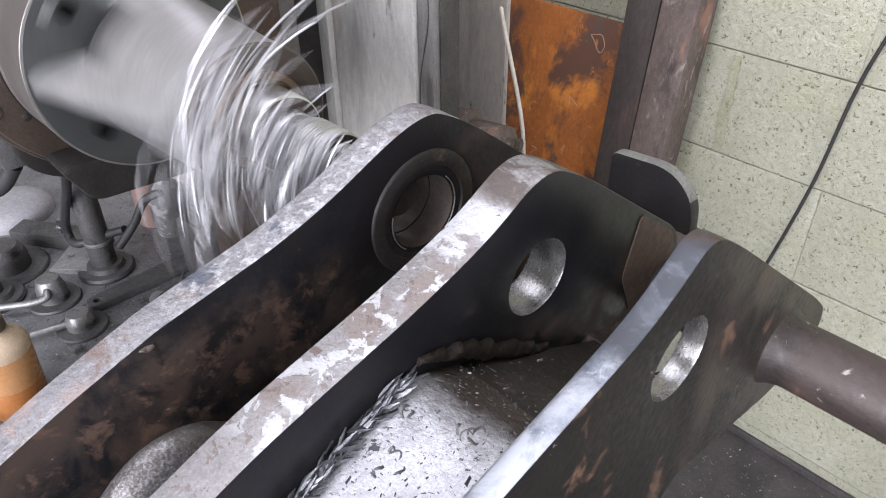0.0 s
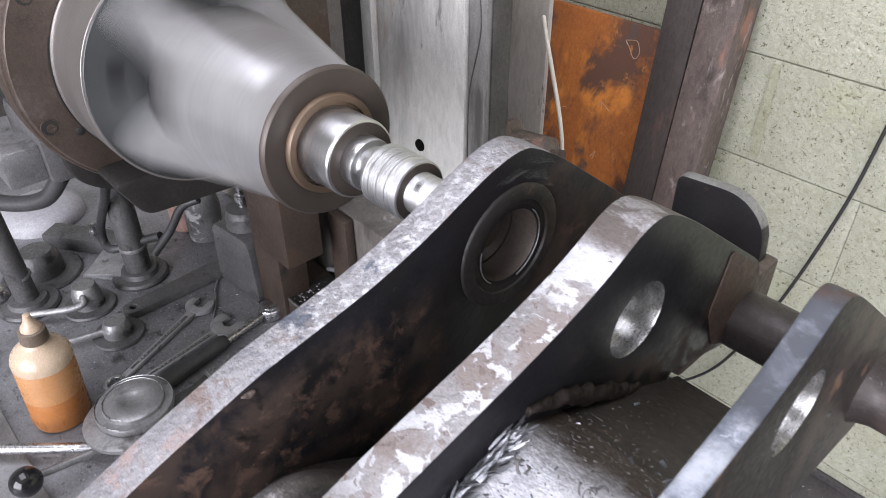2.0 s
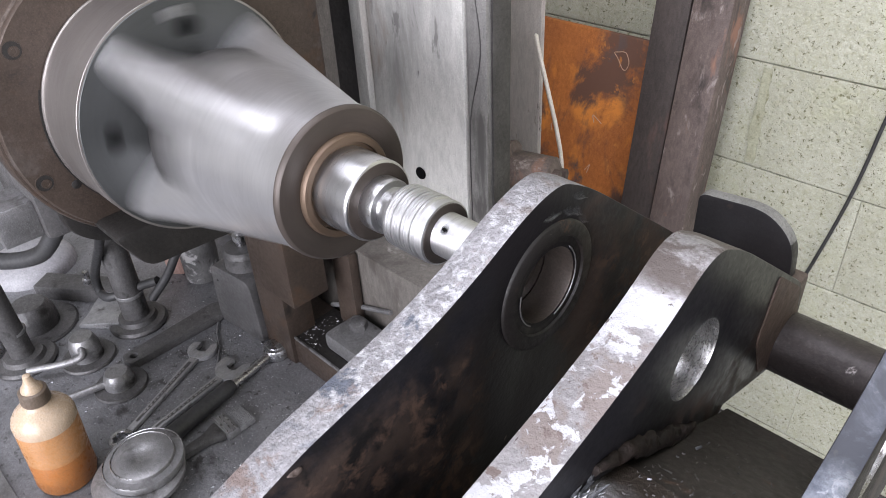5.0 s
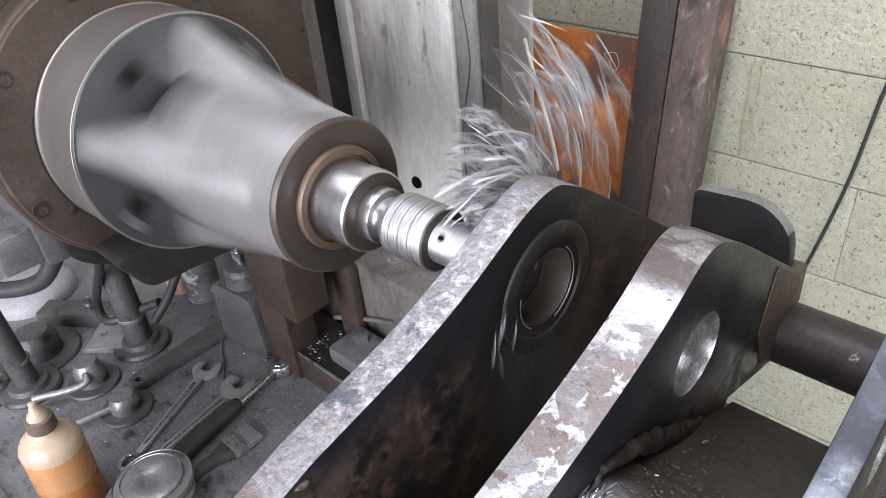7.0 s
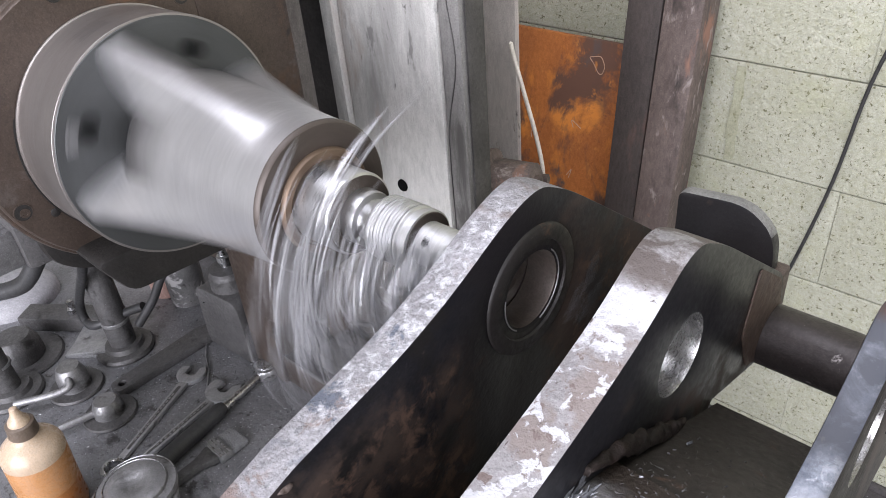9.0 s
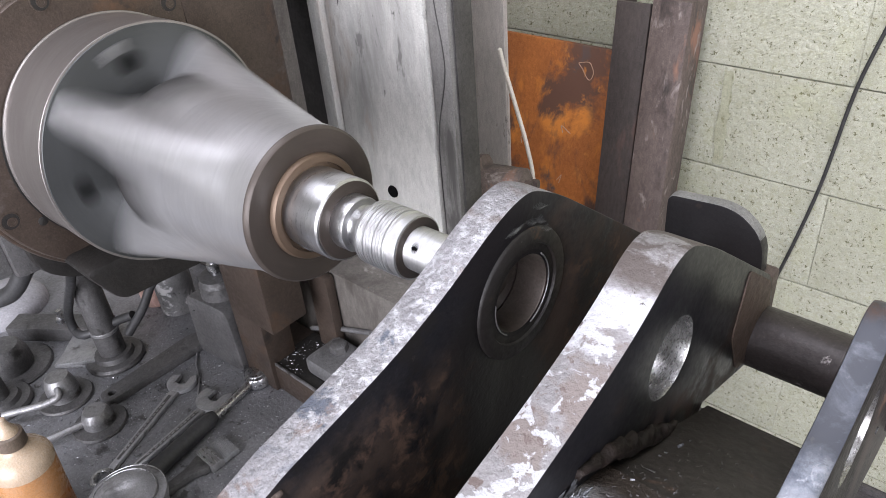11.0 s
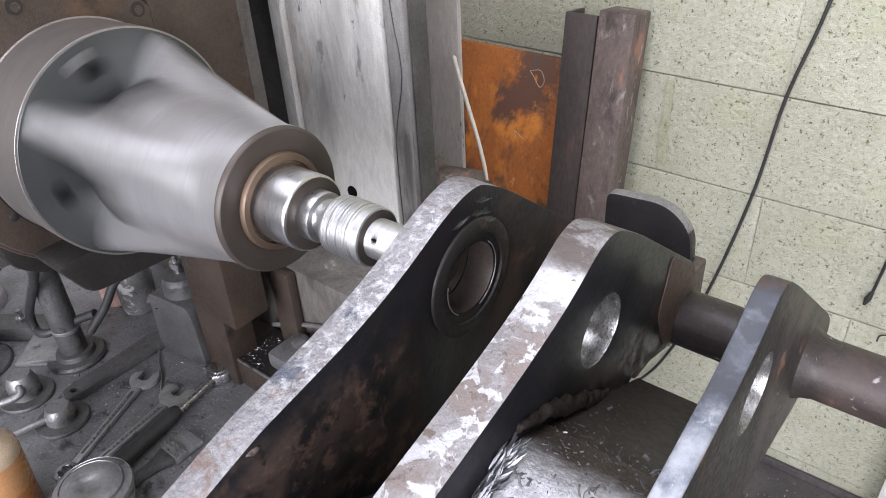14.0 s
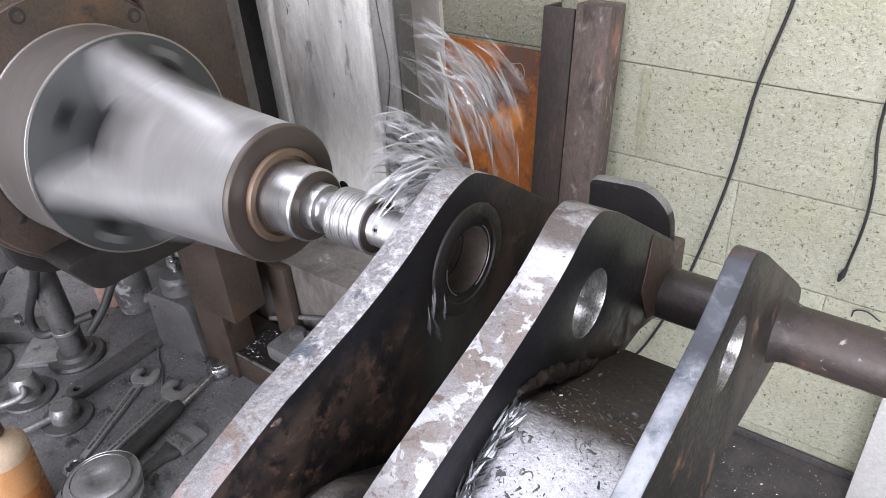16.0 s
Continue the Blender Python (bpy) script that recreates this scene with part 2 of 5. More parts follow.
M = {
    "block": surface("painted_block", (0.385, 0.385, 0.290), (0.485, 0.484, 0.390), (0.8, 0.95), 0, 9, 150, 0.8,
                     layers=(((0.12, 0.115, 0.06), 150, 0.59, 0.635, 0.95, 0), ((0.40, 0.41, 0.22), 5, 0.55, 0.85, 0.9, 0), ((0.26, 0.27, 0.13), 46, 0.66, 0.70, 0.95, 0), ((0.20, 0.20, 0.12), 260, 0.63, 0.66, 0.95, 0), ((0.33, 0.328, 0.225), 80, 0.50, 0.72, 0.95, 0)), distance=0.006, tint=0.05),
    "smear": surface("old_mortar_smear", (0.30, 0.30, 0.205), (0.40, 0.40, 0.29), (0.85, 0.95), 0, 30, 200, 0.8,
                     layers=(((0.20, 0.20, 0.12), 70, 0.56, 0.64, 0.95, 0),)),
    "mortar": surface("mortar", (0.30, 0.29, 0.20), (0.42, 0.41, 0.30), (0.85, 0.95), 0, 30, 250, 0.8),
    "concrete": surface("shop_floor", (0.036, 0.032, 0.032), (0.080, 0.072, 0.071), (0.6, 0.85), 0, 12, 160, 0.5,
                        layers=(((0.02, 0.02, 0.02), 6, 0.55, 0.7, 0.4, 0),)),
    "plaster": surface("shop_wall", (0.32, 0.31, 0.28), (0.45, 0.44, 0.40), (0.8, 0.95), 0, 3, 90, 0.3),
    "black_paint": surface("black_paint", (0.006, 0.006, 0.008), (0.014, 0.013, 0.015), (0.38, 0.58), 0, 30, 240, 0.15,
                           layers=(((0.040, 0.028, 0.023), 24, 0.42, 0.55, 0.75, 0.1, "Z", 0.70, 1.022), ((0.075, 0.047, 0.035), 70, 0.52, 0.62, 0.75, 0.1, "Z", 0.70, 1.016), ((0.009, 0.008, 0.008), 26, 0.56, 0.63, 0.5, 0.0), ((0.008, 0.007, 0.008), 30, 0.30, 0.42, 0.42, 0.0, "Y", -1.048, -0.970, 0.02),
                                   ((0.045, 0.031, 0.026), 12, 0.45, 0.60, 0.6, 0.1, "Y", -0.965, -0.70), ((0.20, 0.16, 0.14), 75, 0.69, 0.72, 0.6, 0.4))),
    "black_gloss": surface("sound_black_paint", (0.006, 0.006, 0.008), (0.013, 0.0125, 0.014), (0.30, 0.45), 0, 30, 240, 0.05,
                           layers=(((0.040, 0.029, 0.024), 14, 0.60, 0.76, 0.6, 0.1), ((0.050, 0.035, 0.029), 34, 0.46, 0.60, 0.65, 0.1, "Z", 0.80, 0.988), ((0.14, 0.11, 0.10), 60, 0.70, 0.74, 0.6, 0.4))),
    "worn_edge": surface("worn_plate_edge", (0.21, 0.20, 0.204), (0.285, 0.272, 0.277), (0.42, 0.6), 0.3, 22, 260, 0.5,
                         layers=(((0.175, 0.148, 0.140), 30, 0.47, 0.55, 0.7, 0.1, "Y", -1.16, -1.02),
                                 ((0.13, 0.10, 0.092), 95, 0.57, 0.61, 0.7, 0.1, "Y", -1.30, -1.02),
                                 ((0.39, 0.39, 0.41), 66, 0.530, 0.552, 0.40, 0.25, "Y", -1.17, -1.045),
                                 ((0.16, 0.135, 0.128), 120, 0.60, 0.63, 0.7, 0.1),
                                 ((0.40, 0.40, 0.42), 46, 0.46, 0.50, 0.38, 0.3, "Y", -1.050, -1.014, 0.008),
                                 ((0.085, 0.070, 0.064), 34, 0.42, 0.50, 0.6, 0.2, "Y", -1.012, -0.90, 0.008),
                                 ((0.36, 0.36, 0.38), 80, 0.645, 0.67, 0.35, 0.5, "Y", -1.6, -1.17),
                                 ((0.07, 0.056, 0.052), 150, 0.65, 0.68, 0.7, 0.1))),
    "rough_edge": surface("scaled_plate_edge", (0.215, 0.208, 0.218), (0.30, 0.293, 0.306), (0.38, 0.6), 0.35, 34, 230, 0.75,
                          layers=(((0.23, 0.19, 0.18), 20, 0.62, 0.70, 0.75, 0.1), ((0.25, 0.19, 0.175), 30, 0.49, 0.57, 0.7, 0.1, "Y", -1.30, -1.20),
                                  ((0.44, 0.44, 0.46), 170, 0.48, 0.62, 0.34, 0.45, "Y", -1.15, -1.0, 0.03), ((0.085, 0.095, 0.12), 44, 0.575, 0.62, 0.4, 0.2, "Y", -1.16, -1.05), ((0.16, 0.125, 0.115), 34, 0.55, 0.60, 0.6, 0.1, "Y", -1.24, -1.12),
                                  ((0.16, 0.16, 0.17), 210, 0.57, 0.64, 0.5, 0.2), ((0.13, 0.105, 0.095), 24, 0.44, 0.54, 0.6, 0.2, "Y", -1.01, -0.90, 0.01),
                                  ((0.07, 0.075, 0.09), 70, 0.665, 0.69, 0.5, 0.2)), distance=0.0026),
    # bright front and navy stretch stand for reflections on the ground steel
    "blue_edge": surface("ground_blue_edge", (0.122, 0.131, 0.152), (0.205, 0.218, 0.248), (0.28, 0.42), 0.8, 26, 280, 0.12, stretch=(1, 0.6, 1),
                         layers=(((0.06, 0.07, 0.10), 20, 0.57, 0.72, 0.4, 0.4), ((0.055, 0.063, 0.085), 50, 0.44, 0.58, 0.36, 0.6, "Y", -1.10, -1.02), ((0.27, 0.28, 0.305), 150, 0.58, 0.64, 0.3, 0.9),
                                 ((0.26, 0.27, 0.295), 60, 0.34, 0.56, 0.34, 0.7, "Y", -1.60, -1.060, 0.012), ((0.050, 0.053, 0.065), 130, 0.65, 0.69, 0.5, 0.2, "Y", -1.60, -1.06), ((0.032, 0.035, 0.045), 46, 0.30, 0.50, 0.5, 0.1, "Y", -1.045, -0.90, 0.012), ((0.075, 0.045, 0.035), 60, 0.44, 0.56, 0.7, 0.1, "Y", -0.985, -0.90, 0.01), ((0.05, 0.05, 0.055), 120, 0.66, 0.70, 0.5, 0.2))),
    "rust_tip": surface("bare_orange_rust", (0.060, 0.041, 0.033), (0.115, 0.074, 0.057), (0.6, 0.8), 0.1, 30, 220, 0.5,
                        layers=(((0.09, 0.06, 0.05), 40, 0.56, 0.66, 0.7, 0.1),)),
    "flask": surface("mottled_flask", (0.10, 0.098, 0.098), (0.20, 0.197, 0.195), (0.35, 0.55), 0.1, 30, 220, 0.2,
                     layers=(((0.48, 0.47, 0.47), 40, 0.55, 0.62, 0.5, 0), ((0.03, 0.028, 0.027), 60, 0.60, 0.66, 0.5, 0))),
    "tool": surface("worn_tool_steel", (0.27, 0.27, 0.275), (0.42, 0.42, 0.425), (0.3, 0.48), 0.5, 40, 260, 0.2,
                    layers=(((0.09, 0.086, 0.084), 40, 0.57, 0.68, 0.5, 0.3),)),
    "ear_black": surface("scuffed_black_ear", (0.009, 0.008, 0.009), (0.019, 0.017, 0.018), (0.35, 0.55), 0.1, 22, 240, 0.2,
                         layers=(((0.055, 0.038, 0.032), 30, 0.60, 0.70, 0.6, 0.1), ((0.16, 0.14, 0.135), 90, 0.68, 0.72, 0.5, 0.4))),
    "weld": surface("rusty_weld", (0.012, 0.010, 0.009), (0.030, 0.021, 0.018), (0.45, 0.7), 0.2, 60, 260, 0.5,
                    layers=(((0.12, 0.10, 0.092), 90, 0.62, 0.70, 0.5, 0.3), ((0.020, 0.018, 0.017), 50, 0.56, 0.66, 0.5, 0.1))),
    "brown_steel": surface("rusty_steel", (0.065, 0.047, 0.040), (0.125, 0.095, 0.082), (0.5, 0.75), 0.3, 18, 200, 0.35,
                           layers=(((0.16, 0.085, 0.055), 12, 0.56, 0.68, 0.8, 0), ((0.25, 0.22, 0.21), 60, 0.68, 0.73, 0.4, 0.6))),
    "pipe": surface("rust_pink_pipe", (0.027, 0.022, 0.021), (0.056, 0.045, 0.042), (0.36, 0.55), 0.3, 14, 180, 0.25,
                    layers=(((0.056, 0.038, 0.033), 14, 0.42, 0.58, 0.62, 0.1, "X", 0.462, 2.0, 0.01), ((0.17, 0.088, 0.06), 22, 0.58, 0.68, 0.7, 0.1, "X", 0.462, 2.0, 0.01), ((0.36, 0.33, 0.32), 60, 0.64, 0.69, 0.4, 0.5))),
    # the brown fade puts the shade of the far slope into the colour
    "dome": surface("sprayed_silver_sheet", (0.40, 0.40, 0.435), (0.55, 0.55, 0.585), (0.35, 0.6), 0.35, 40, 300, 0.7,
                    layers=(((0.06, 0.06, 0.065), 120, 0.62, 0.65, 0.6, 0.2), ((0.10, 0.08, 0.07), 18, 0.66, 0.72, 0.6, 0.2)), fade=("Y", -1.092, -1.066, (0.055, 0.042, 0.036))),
    "dome_brown": surface("sprayed_brown_bulge", (0.034, 0.028, 0.027), (0.068, 0.057, 0.055), (0.30, 0.45), 0.35, 24, 240, 0.3,
                          layers=(((0.115, 0.110, 0.111), 500, 0.25, 0.80, 0.34, 0.4, "Y", -1.25, -1.170, 0.03), ((0.30, 0.295, 0.30), 620, 0.46, 0.74, 0.32, 0.5, "Y", -1.235, -1.175, 0.03),
                                  ((0.030, 0.025, 0.023), 9, 0.55, 0.80, 0.6, 0.1), ((0.12, 0.07, 0.05), 50, 0.66, 0.74, 0.7, 0.1))),
    "bore": surface("bored_steel", (0.24, 0.235, 0.23), (0.36, 0.355, 0.35), (0.22, 0.36), 0.9, 180, 400, 0.08, stretch=(3, 1, 1),
                    layers=(((0.10, 0.09, 0.085), 220, 0.60, 0.66, 0.5, 0.5), ((0.55, 0.55, 0.55), 200, 0.66, 0.70, 0.3, 0.9))),
    "polished": surface("polished_steel", (0.55, 0.55, 0.56), (0.66, 0.66, 0.67), (0.25, 0.38), 1.0, 20, 300, 0.04),
    "knurl": surface("scratched_steel", (0.52, 0.52, 0.53), (0.68, 0.68, 0.68), (0.34, 0.52), 1.0, 40, 380, 0.3, stretch=(8, 1, 1)),
    "head": surface("machined_head", (0.55, 0.545, 0.552), (0.70, 0.695, 0.705), (0.28, 0.42), 0.85, 18, 240, 0.1,
                    layers=(((0.20, 0.18, 0.165), 12, 0.60, 0.76, 0.5, 0.6),)),
    # shade of the hollows as colour, darkest at the rear
    "hollow": surface("shaded_hollow", (0.065, 0.062, 0.061), (0.12, 0.114, 0.112), (0.28, 0.42), 0.8, 18, 240, 0.1,
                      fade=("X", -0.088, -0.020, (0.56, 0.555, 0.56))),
    "drum": surface("oiled_drum", (0.26, 0.238, 0.225), (0.40, 0.375, 0.36), (0.34, 0.48), 0.85, 18, 240, 0.1,
                    layers=(((0.15, 0.125, 0.11), 8, 0.56, 0.76, 0.45, 0.6),)),
    "head_dark": surface("dark_brown_face", (0.050, 0.040, 0.034), (0.090, 0.073, 0.063), (0.36, 0.50), 0.35, 20, 240, 0.1),
    "drum_face": surface("dark_grey_face", (0.044, 0.046, 0.046), (0.078, 0.081, 0.081), (0.34, 0.48), 0.4, 20, 240, 0.1),
    "brass": surface("worn_bronze", (0.115, 0.080, 0.055), (0.18, 0.125, 0.088), (0.4, 0.55), 0.5, 30, 260, 0.1),
    "flange": surface("brown_oiled_iron", (0.052, 0.038, 0.030), (0.098, 0.074, 0.060), (0.30, 0.5), 0.4, 10, 200, 0.2,
                      layers=(((0.115, 0.060, 0.030), 8, 0.55, 0.72, 0.5, 0.2), ((0.17, 0.15, 0.138), 14, 0.63, 0.75, 0.4, 0.6), ((0.018, 0.016, 0.015), 22, 0.60, 0.70, 0.35, 0.2))),
    "cast": surface("oily_cast_iron", (0.062, 0.060, 0.060), (0.125, 0.121, 0.121), (0.4, 0.65), 0.3, 20, 220, 0.4,
                    layers=(((0.20, 0.20, 0.205), 150, 0.66, 0.70, 0.4, 0.6), ((0.018, 0.017, 0.016), 24, 0.58, 0.68, 0.4, 0.2))),
    "cast_grey": surface("grey_tool_steel", (0.19, 0.188, 0.19), (0.33, 0.326, 0.33), (0.3, 0.5), 0.6, 30, 240, 0.3,
                         layers=(((0.04, 0.036, 0.034), 25, 0.54, 0.68, 0.6, 0.2),)),
    "table": surface("oily_table", (0.145, 0.145, 0.153), (0.265, 0.265, 0.277), (0.35, 0.6), 0.35, 16, 230, 0.5,
                     layers=(((0.48, 0.48, 0.50), 260, 0.655, 0.685, 0.4, 0.7), ((0.03, 0.028, 0.028), 14, 0.58, 0.70, 0.35, 0.1), ((0.05, 0.048, 0.047), 70, 0.60, 0.66, 0.4, 0.1))),
    "column": surface("scraped_grey_column", (0.43, 0.42, 0.395), (0.555, 0.545, 0.515), (0.45, 0.65), 0.05, 6, 190, 0.15, stretch=(1, 1, 0.3),
                      layers=(((0.28, 0.272, 0.258), 11, 0.50, 0.66, 0.6, 0.1), ((0.20, 0.195, 0.185), 40, 0.58, 0.64, 0.6, 0.1, "Z", 0.98, 2.6, 0.06), ((0.085, 0.08, 0.076), 95, 0.64, 0.68, 0.6, 0, "Z", 0.95, 2.6, 0.06), ((0.36, 0.31, 0.27), 16, 0.60, 0.70, 0.6, 0), ((0.13, 0.12, 0.11), 160, 0.68, 0.71, 0.7, 0))),
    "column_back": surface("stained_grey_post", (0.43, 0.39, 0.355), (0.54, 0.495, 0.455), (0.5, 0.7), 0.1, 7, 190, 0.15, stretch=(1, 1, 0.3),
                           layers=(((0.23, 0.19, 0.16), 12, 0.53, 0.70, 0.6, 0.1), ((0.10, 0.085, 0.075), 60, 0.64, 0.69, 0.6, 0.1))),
    "strip": surface("dull_grey_strip", (0.15, 0.145, 0.138), (0.25, 0.24, 0.228), (0.5, 0.7), 0.1, 9, 190, 0.15, stretch=(1, 1, 0.3),
                     layers=(((0.07, 0.066, 0.062), 20, 0.56, 0.66, 0.6, 0.1),)),
    "grimy_cast": surface("grimy_grey_casting", (0.10, 0.090, 0.080), (0.20, 0.182, 0.165), (0.5, 0.7), 0.15, 12, 190, 0.3, stretch=(1, 1, 0.4),
                          layers=(((0.05, 0.042, 0.036), 16, 0.52, 0.66, 0.5, 0.1), ((0.30, 0.285, 0.265), 26, 0.60, 0.70, 0.5, 0.1), ((0.25, 0.12, 0.05), 90, 0.68, 0.71, 0.7, 0.1))),
    "groove": surface("dark_way", (0.05, 0.046, 0.045), (0.10, 0.094, 0.092), (0.4, 0.6), 0.4, 20, 200, 0.1),
    # rust colours; the last layer paints the shadow down the right side
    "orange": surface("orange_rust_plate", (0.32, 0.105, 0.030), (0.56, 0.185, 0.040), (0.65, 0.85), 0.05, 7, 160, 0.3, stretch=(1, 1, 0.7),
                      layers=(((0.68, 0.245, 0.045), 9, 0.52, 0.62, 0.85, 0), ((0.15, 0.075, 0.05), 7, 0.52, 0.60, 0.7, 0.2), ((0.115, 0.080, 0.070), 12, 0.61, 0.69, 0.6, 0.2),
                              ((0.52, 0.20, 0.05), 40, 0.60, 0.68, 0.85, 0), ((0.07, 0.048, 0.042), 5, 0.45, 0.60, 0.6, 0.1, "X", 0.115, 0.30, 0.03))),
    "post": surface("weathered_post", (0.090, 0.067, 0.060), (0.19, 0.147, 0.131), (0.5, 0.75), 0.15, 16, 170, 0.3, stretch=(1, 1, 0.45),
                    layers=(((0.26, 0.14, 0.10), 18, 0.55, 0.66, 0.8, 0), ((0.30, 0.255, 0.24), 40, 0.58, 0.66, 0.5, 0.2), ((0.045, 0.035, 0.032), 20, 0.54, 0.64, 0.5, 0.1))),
    "post_dark": surface("dark_channel", (0.050, 0.041, 0.038), (0.095, 0.077, 0.070), (0.5, 0.7), 0.2, 12, 180, 0.2, stretch=(1, 1, 0.3),
                         layers=(((0.20, 0.11, 0.085), 10, 0.60, 0.74, 0.7, 0.1),)),
    "cable": surface("black_cable", (0.015, 0.015, 0.015), (0.04, 0.04, 0.04), (0.45, 0.6), 0, 30, 200, 0.2),
    "wire": surface("cream_wire", (0.62, 0.56, 0.48), (0.74, 0.68, 0.60), (0.4, 0.55), 0, 30, 200, 0.1),
    "oil": surface("amber_oil_bottle", (0.33, 0.125, 0.036), (0.41, 0.165, 0.052), (0.22, 0.38), 0, 12, 160, 0.08,
                   layers=(((0.30, 0.13, 0.04), 22, 0.60, 0.75, 0.4, 0), ((0.10, 0.06, 0.035), 90, 0.68, 0.72, 0.5, 0))),
    "clear": surface("greasy_clear_plastic", (0.45, 0.335, 0.23), (0.56, 0.44, 0.33), (0.2, 0.36), 0, 20, 200, 0.1,
                     layers=(((0.32, 0.21, 0.14), 34, 0.60, 0.72, 0.4, 0),)),
    "film": surface("oil_filmed_plastic", (0.41, 0.20, 0.082), (0.49, 0.255, 0.115), (0.2, 0.36), 0, 20, 180, 0.08,
                    layers=(((0.34, 0.16, 0.06), 30, 0.60, 0.74, 0.4, 0),)),
    "cap": surface("grimy_cap", (0.10, 0.075, 0.055), (0.17, 0.13, 0.10), (0.4, 0.6), 0, 30, 200, 0.3),
    "white": surface("white_plastic", (0.28, 0.275, 0.29), (0.35, 0.345, 0.36), (0.4, 0.6), 0, 6, 120, 0.1,
                     layers=(((0.30, 0.28, 0.27), 12, 0.60, 0.75, 0.6, 0),)),
    "pink": surface("pink_rust_drum", (0.40, 0.24, 0.20), (0.56, 0.37, 0.32), (0.6, 0.8), 0, 14, 160, 0.3,
                    layers=(((0.30, 0.09, 0.05), 16, 0.58, 0.68, 0.8, 0),)),
    "chrome": surface("bright_tool_steel", (0.42, 0.42, 0.43), (0.58, 0.58, 0.59), (0.2, 0.38), 1.0, 30, 260, 0.15,
                      layers=(((0.10, 0.095, 0.09), 36, 0.54, 0.66, 0.5, 0.4),)),
    "rubber": surface("black_rubber", (0.02, 0.02, 0.02), (0.04, 0.04, 0.042), (0.4, 0.6), 0, 30, 220, 0.2),
    "knob": surface("black_ball_knob", (0.008, 0.008, 0.009), (0.014, 0.014, 0.015), (0.08, 0.16), 0, 30, 220, 0.0),
    "bristle": surface("grey_bristle", (0.12, 0.12, 0.125), (0.24, 0.24, 0.245), (0.5, 0.7), 0.2, 30, 300, 0.6, stretch=(5, 1, 1)),
    "swarf": surface("bright_swarf", (0.44, 0.44, 0.465), (0.64, 0.64, 0.66), (0.3, 0.45), 0.65, 60, 300, 0.1),
    "swarf_dark": surface("dull_swarf", (0.10, 0.105, 0.115), (0.26, 0.265, 0.28), (0.3, 0.5), 0.8, 80, 300, 0.2),
    "oily_sheet": surface("oily_brown_sheet", (0.022, 0.018, 0.016), (0.046, 0.038, 0.034), (0.4, 0.62), 0.25, 16, 220, 0.3,
                          layers=(((0.12, 0.075, 0.055), 30, 0.62, 0.72, 0.7, 0.1), ((0.30, 0.28, 0.27), 140, 0.70, 0.73, 0.4, 0.6))),
    "brown_black": surface("scuffed_brown_black_plate", (0.009, 0.008, 0.0078), (0.020, 0.017, 0.016), (0.42, 0.62), 0.1, 18, 220, 0.2,
                           layers=(((0.046, 0.035, 0.030), 12, 0.40, 0.56, 0.5, 0.1, "Y", -0.955, -0.70, 0.02), ((0.13, 0.075, 0.05), 24, 0.60, 0.68, 0.7, 0.1), ((0.26, 0.235, 0.22), 80, 0.68, 0.71, 0.5, 0.4))),
    "void": surface("deep_hole", (0.004, 0.004, 0.004), (0.008, 0.008, 0.008), (0.9, 1.0), 0, 30, 200, 0.0),
    "black_iron": surface("plain_black_iron", (0.012, 0.011, 0.010), (0.028, 0.025, 0.023), (0.4, 0.65), 0.2, 20, 220, 0.3),
    "chalk": surface("chalk_mark", (0.45, 0.29, 0.19), (0.56, 0.38, 0.27), (0.9, 1.0), 0, 40, 300, 0.1),
    "board": surface("pale_board", (0.56, 0.55, 0.53), (0.68, 0.67, 0.65), (0.6, 0.8), 0, 8, 160, 0.1),
}


for key, level in (("black_paint", 0.20), ("weld", 0.2), ("black_gloss", 0.30), ("brown_black", 0.36)):
    M[key].node_tree.nodes["Principled BSDF"].inputs["Specular IOR Level"].default_value = level
M["void"].node_tree.nodes["Principled BSDF"].inputs["Specular IOR Level"].default_value = 0.0


# ---- shape helpers ----
def part(name, bm, material, parent=None, label="", smooth=40, extra=()):
    """Links a bmesh as one mesh object, under a thing or a part."""
    bmesh.ops.recalc_face_normals(bm, faces=bm.faces)
    me = bpy.data.meshes.new(name)
    bm.to_mesh(me)
    bm.free()
    for m in (material, *extra):
        me.materials.append(M[m])
    if smooth:
        me.polygons.foreach_set("use_smooth", [True] * len(me.polygons))
        me.set_sharp_from_angle(angle=radians(smooth))
    ob = new(name, me)
    ob.parent = parent
    if label:
        ob["label"] = label
    return ob


def thing(name, label, category, place=(0, 0, 0), turn=0.0, group=""):
    ob = new(name)
    ob.empty_display_size = 0.02
    ob.matrix_basis = Matrix.Translation(place) @ Matrix.Rotation(radians(turn), 4, "Z")
    return tagged(ob, label, category, group)


def cuboid(x0, x1, y0, y1, z0, z1, bevel=0.0, bm=None, seg=2, m=None):
    b = bm or bmesh.new()
    made = bmesh.ops.create_cube(b, size=1, matrix=Matrix.LocRotScale(((x0 + x1) / 2, (y0 + y1) / 2, (z0 + z1) / 2), None, (x1 - x0, y1 - y0, z1 - z0)))
    if bevel:
        edges = {e for v in made["verts"] for e in v.link_edges}
        made = bmesh.ops.bevel(b, geom=list(edges), offset=bevel, segments=seg, affect="EDGES", profile=0.6)
    if m is not None:
        bmesh.ops.transform(b, matrix=m, verts=list({v for v in made["verts"]}))
    return b


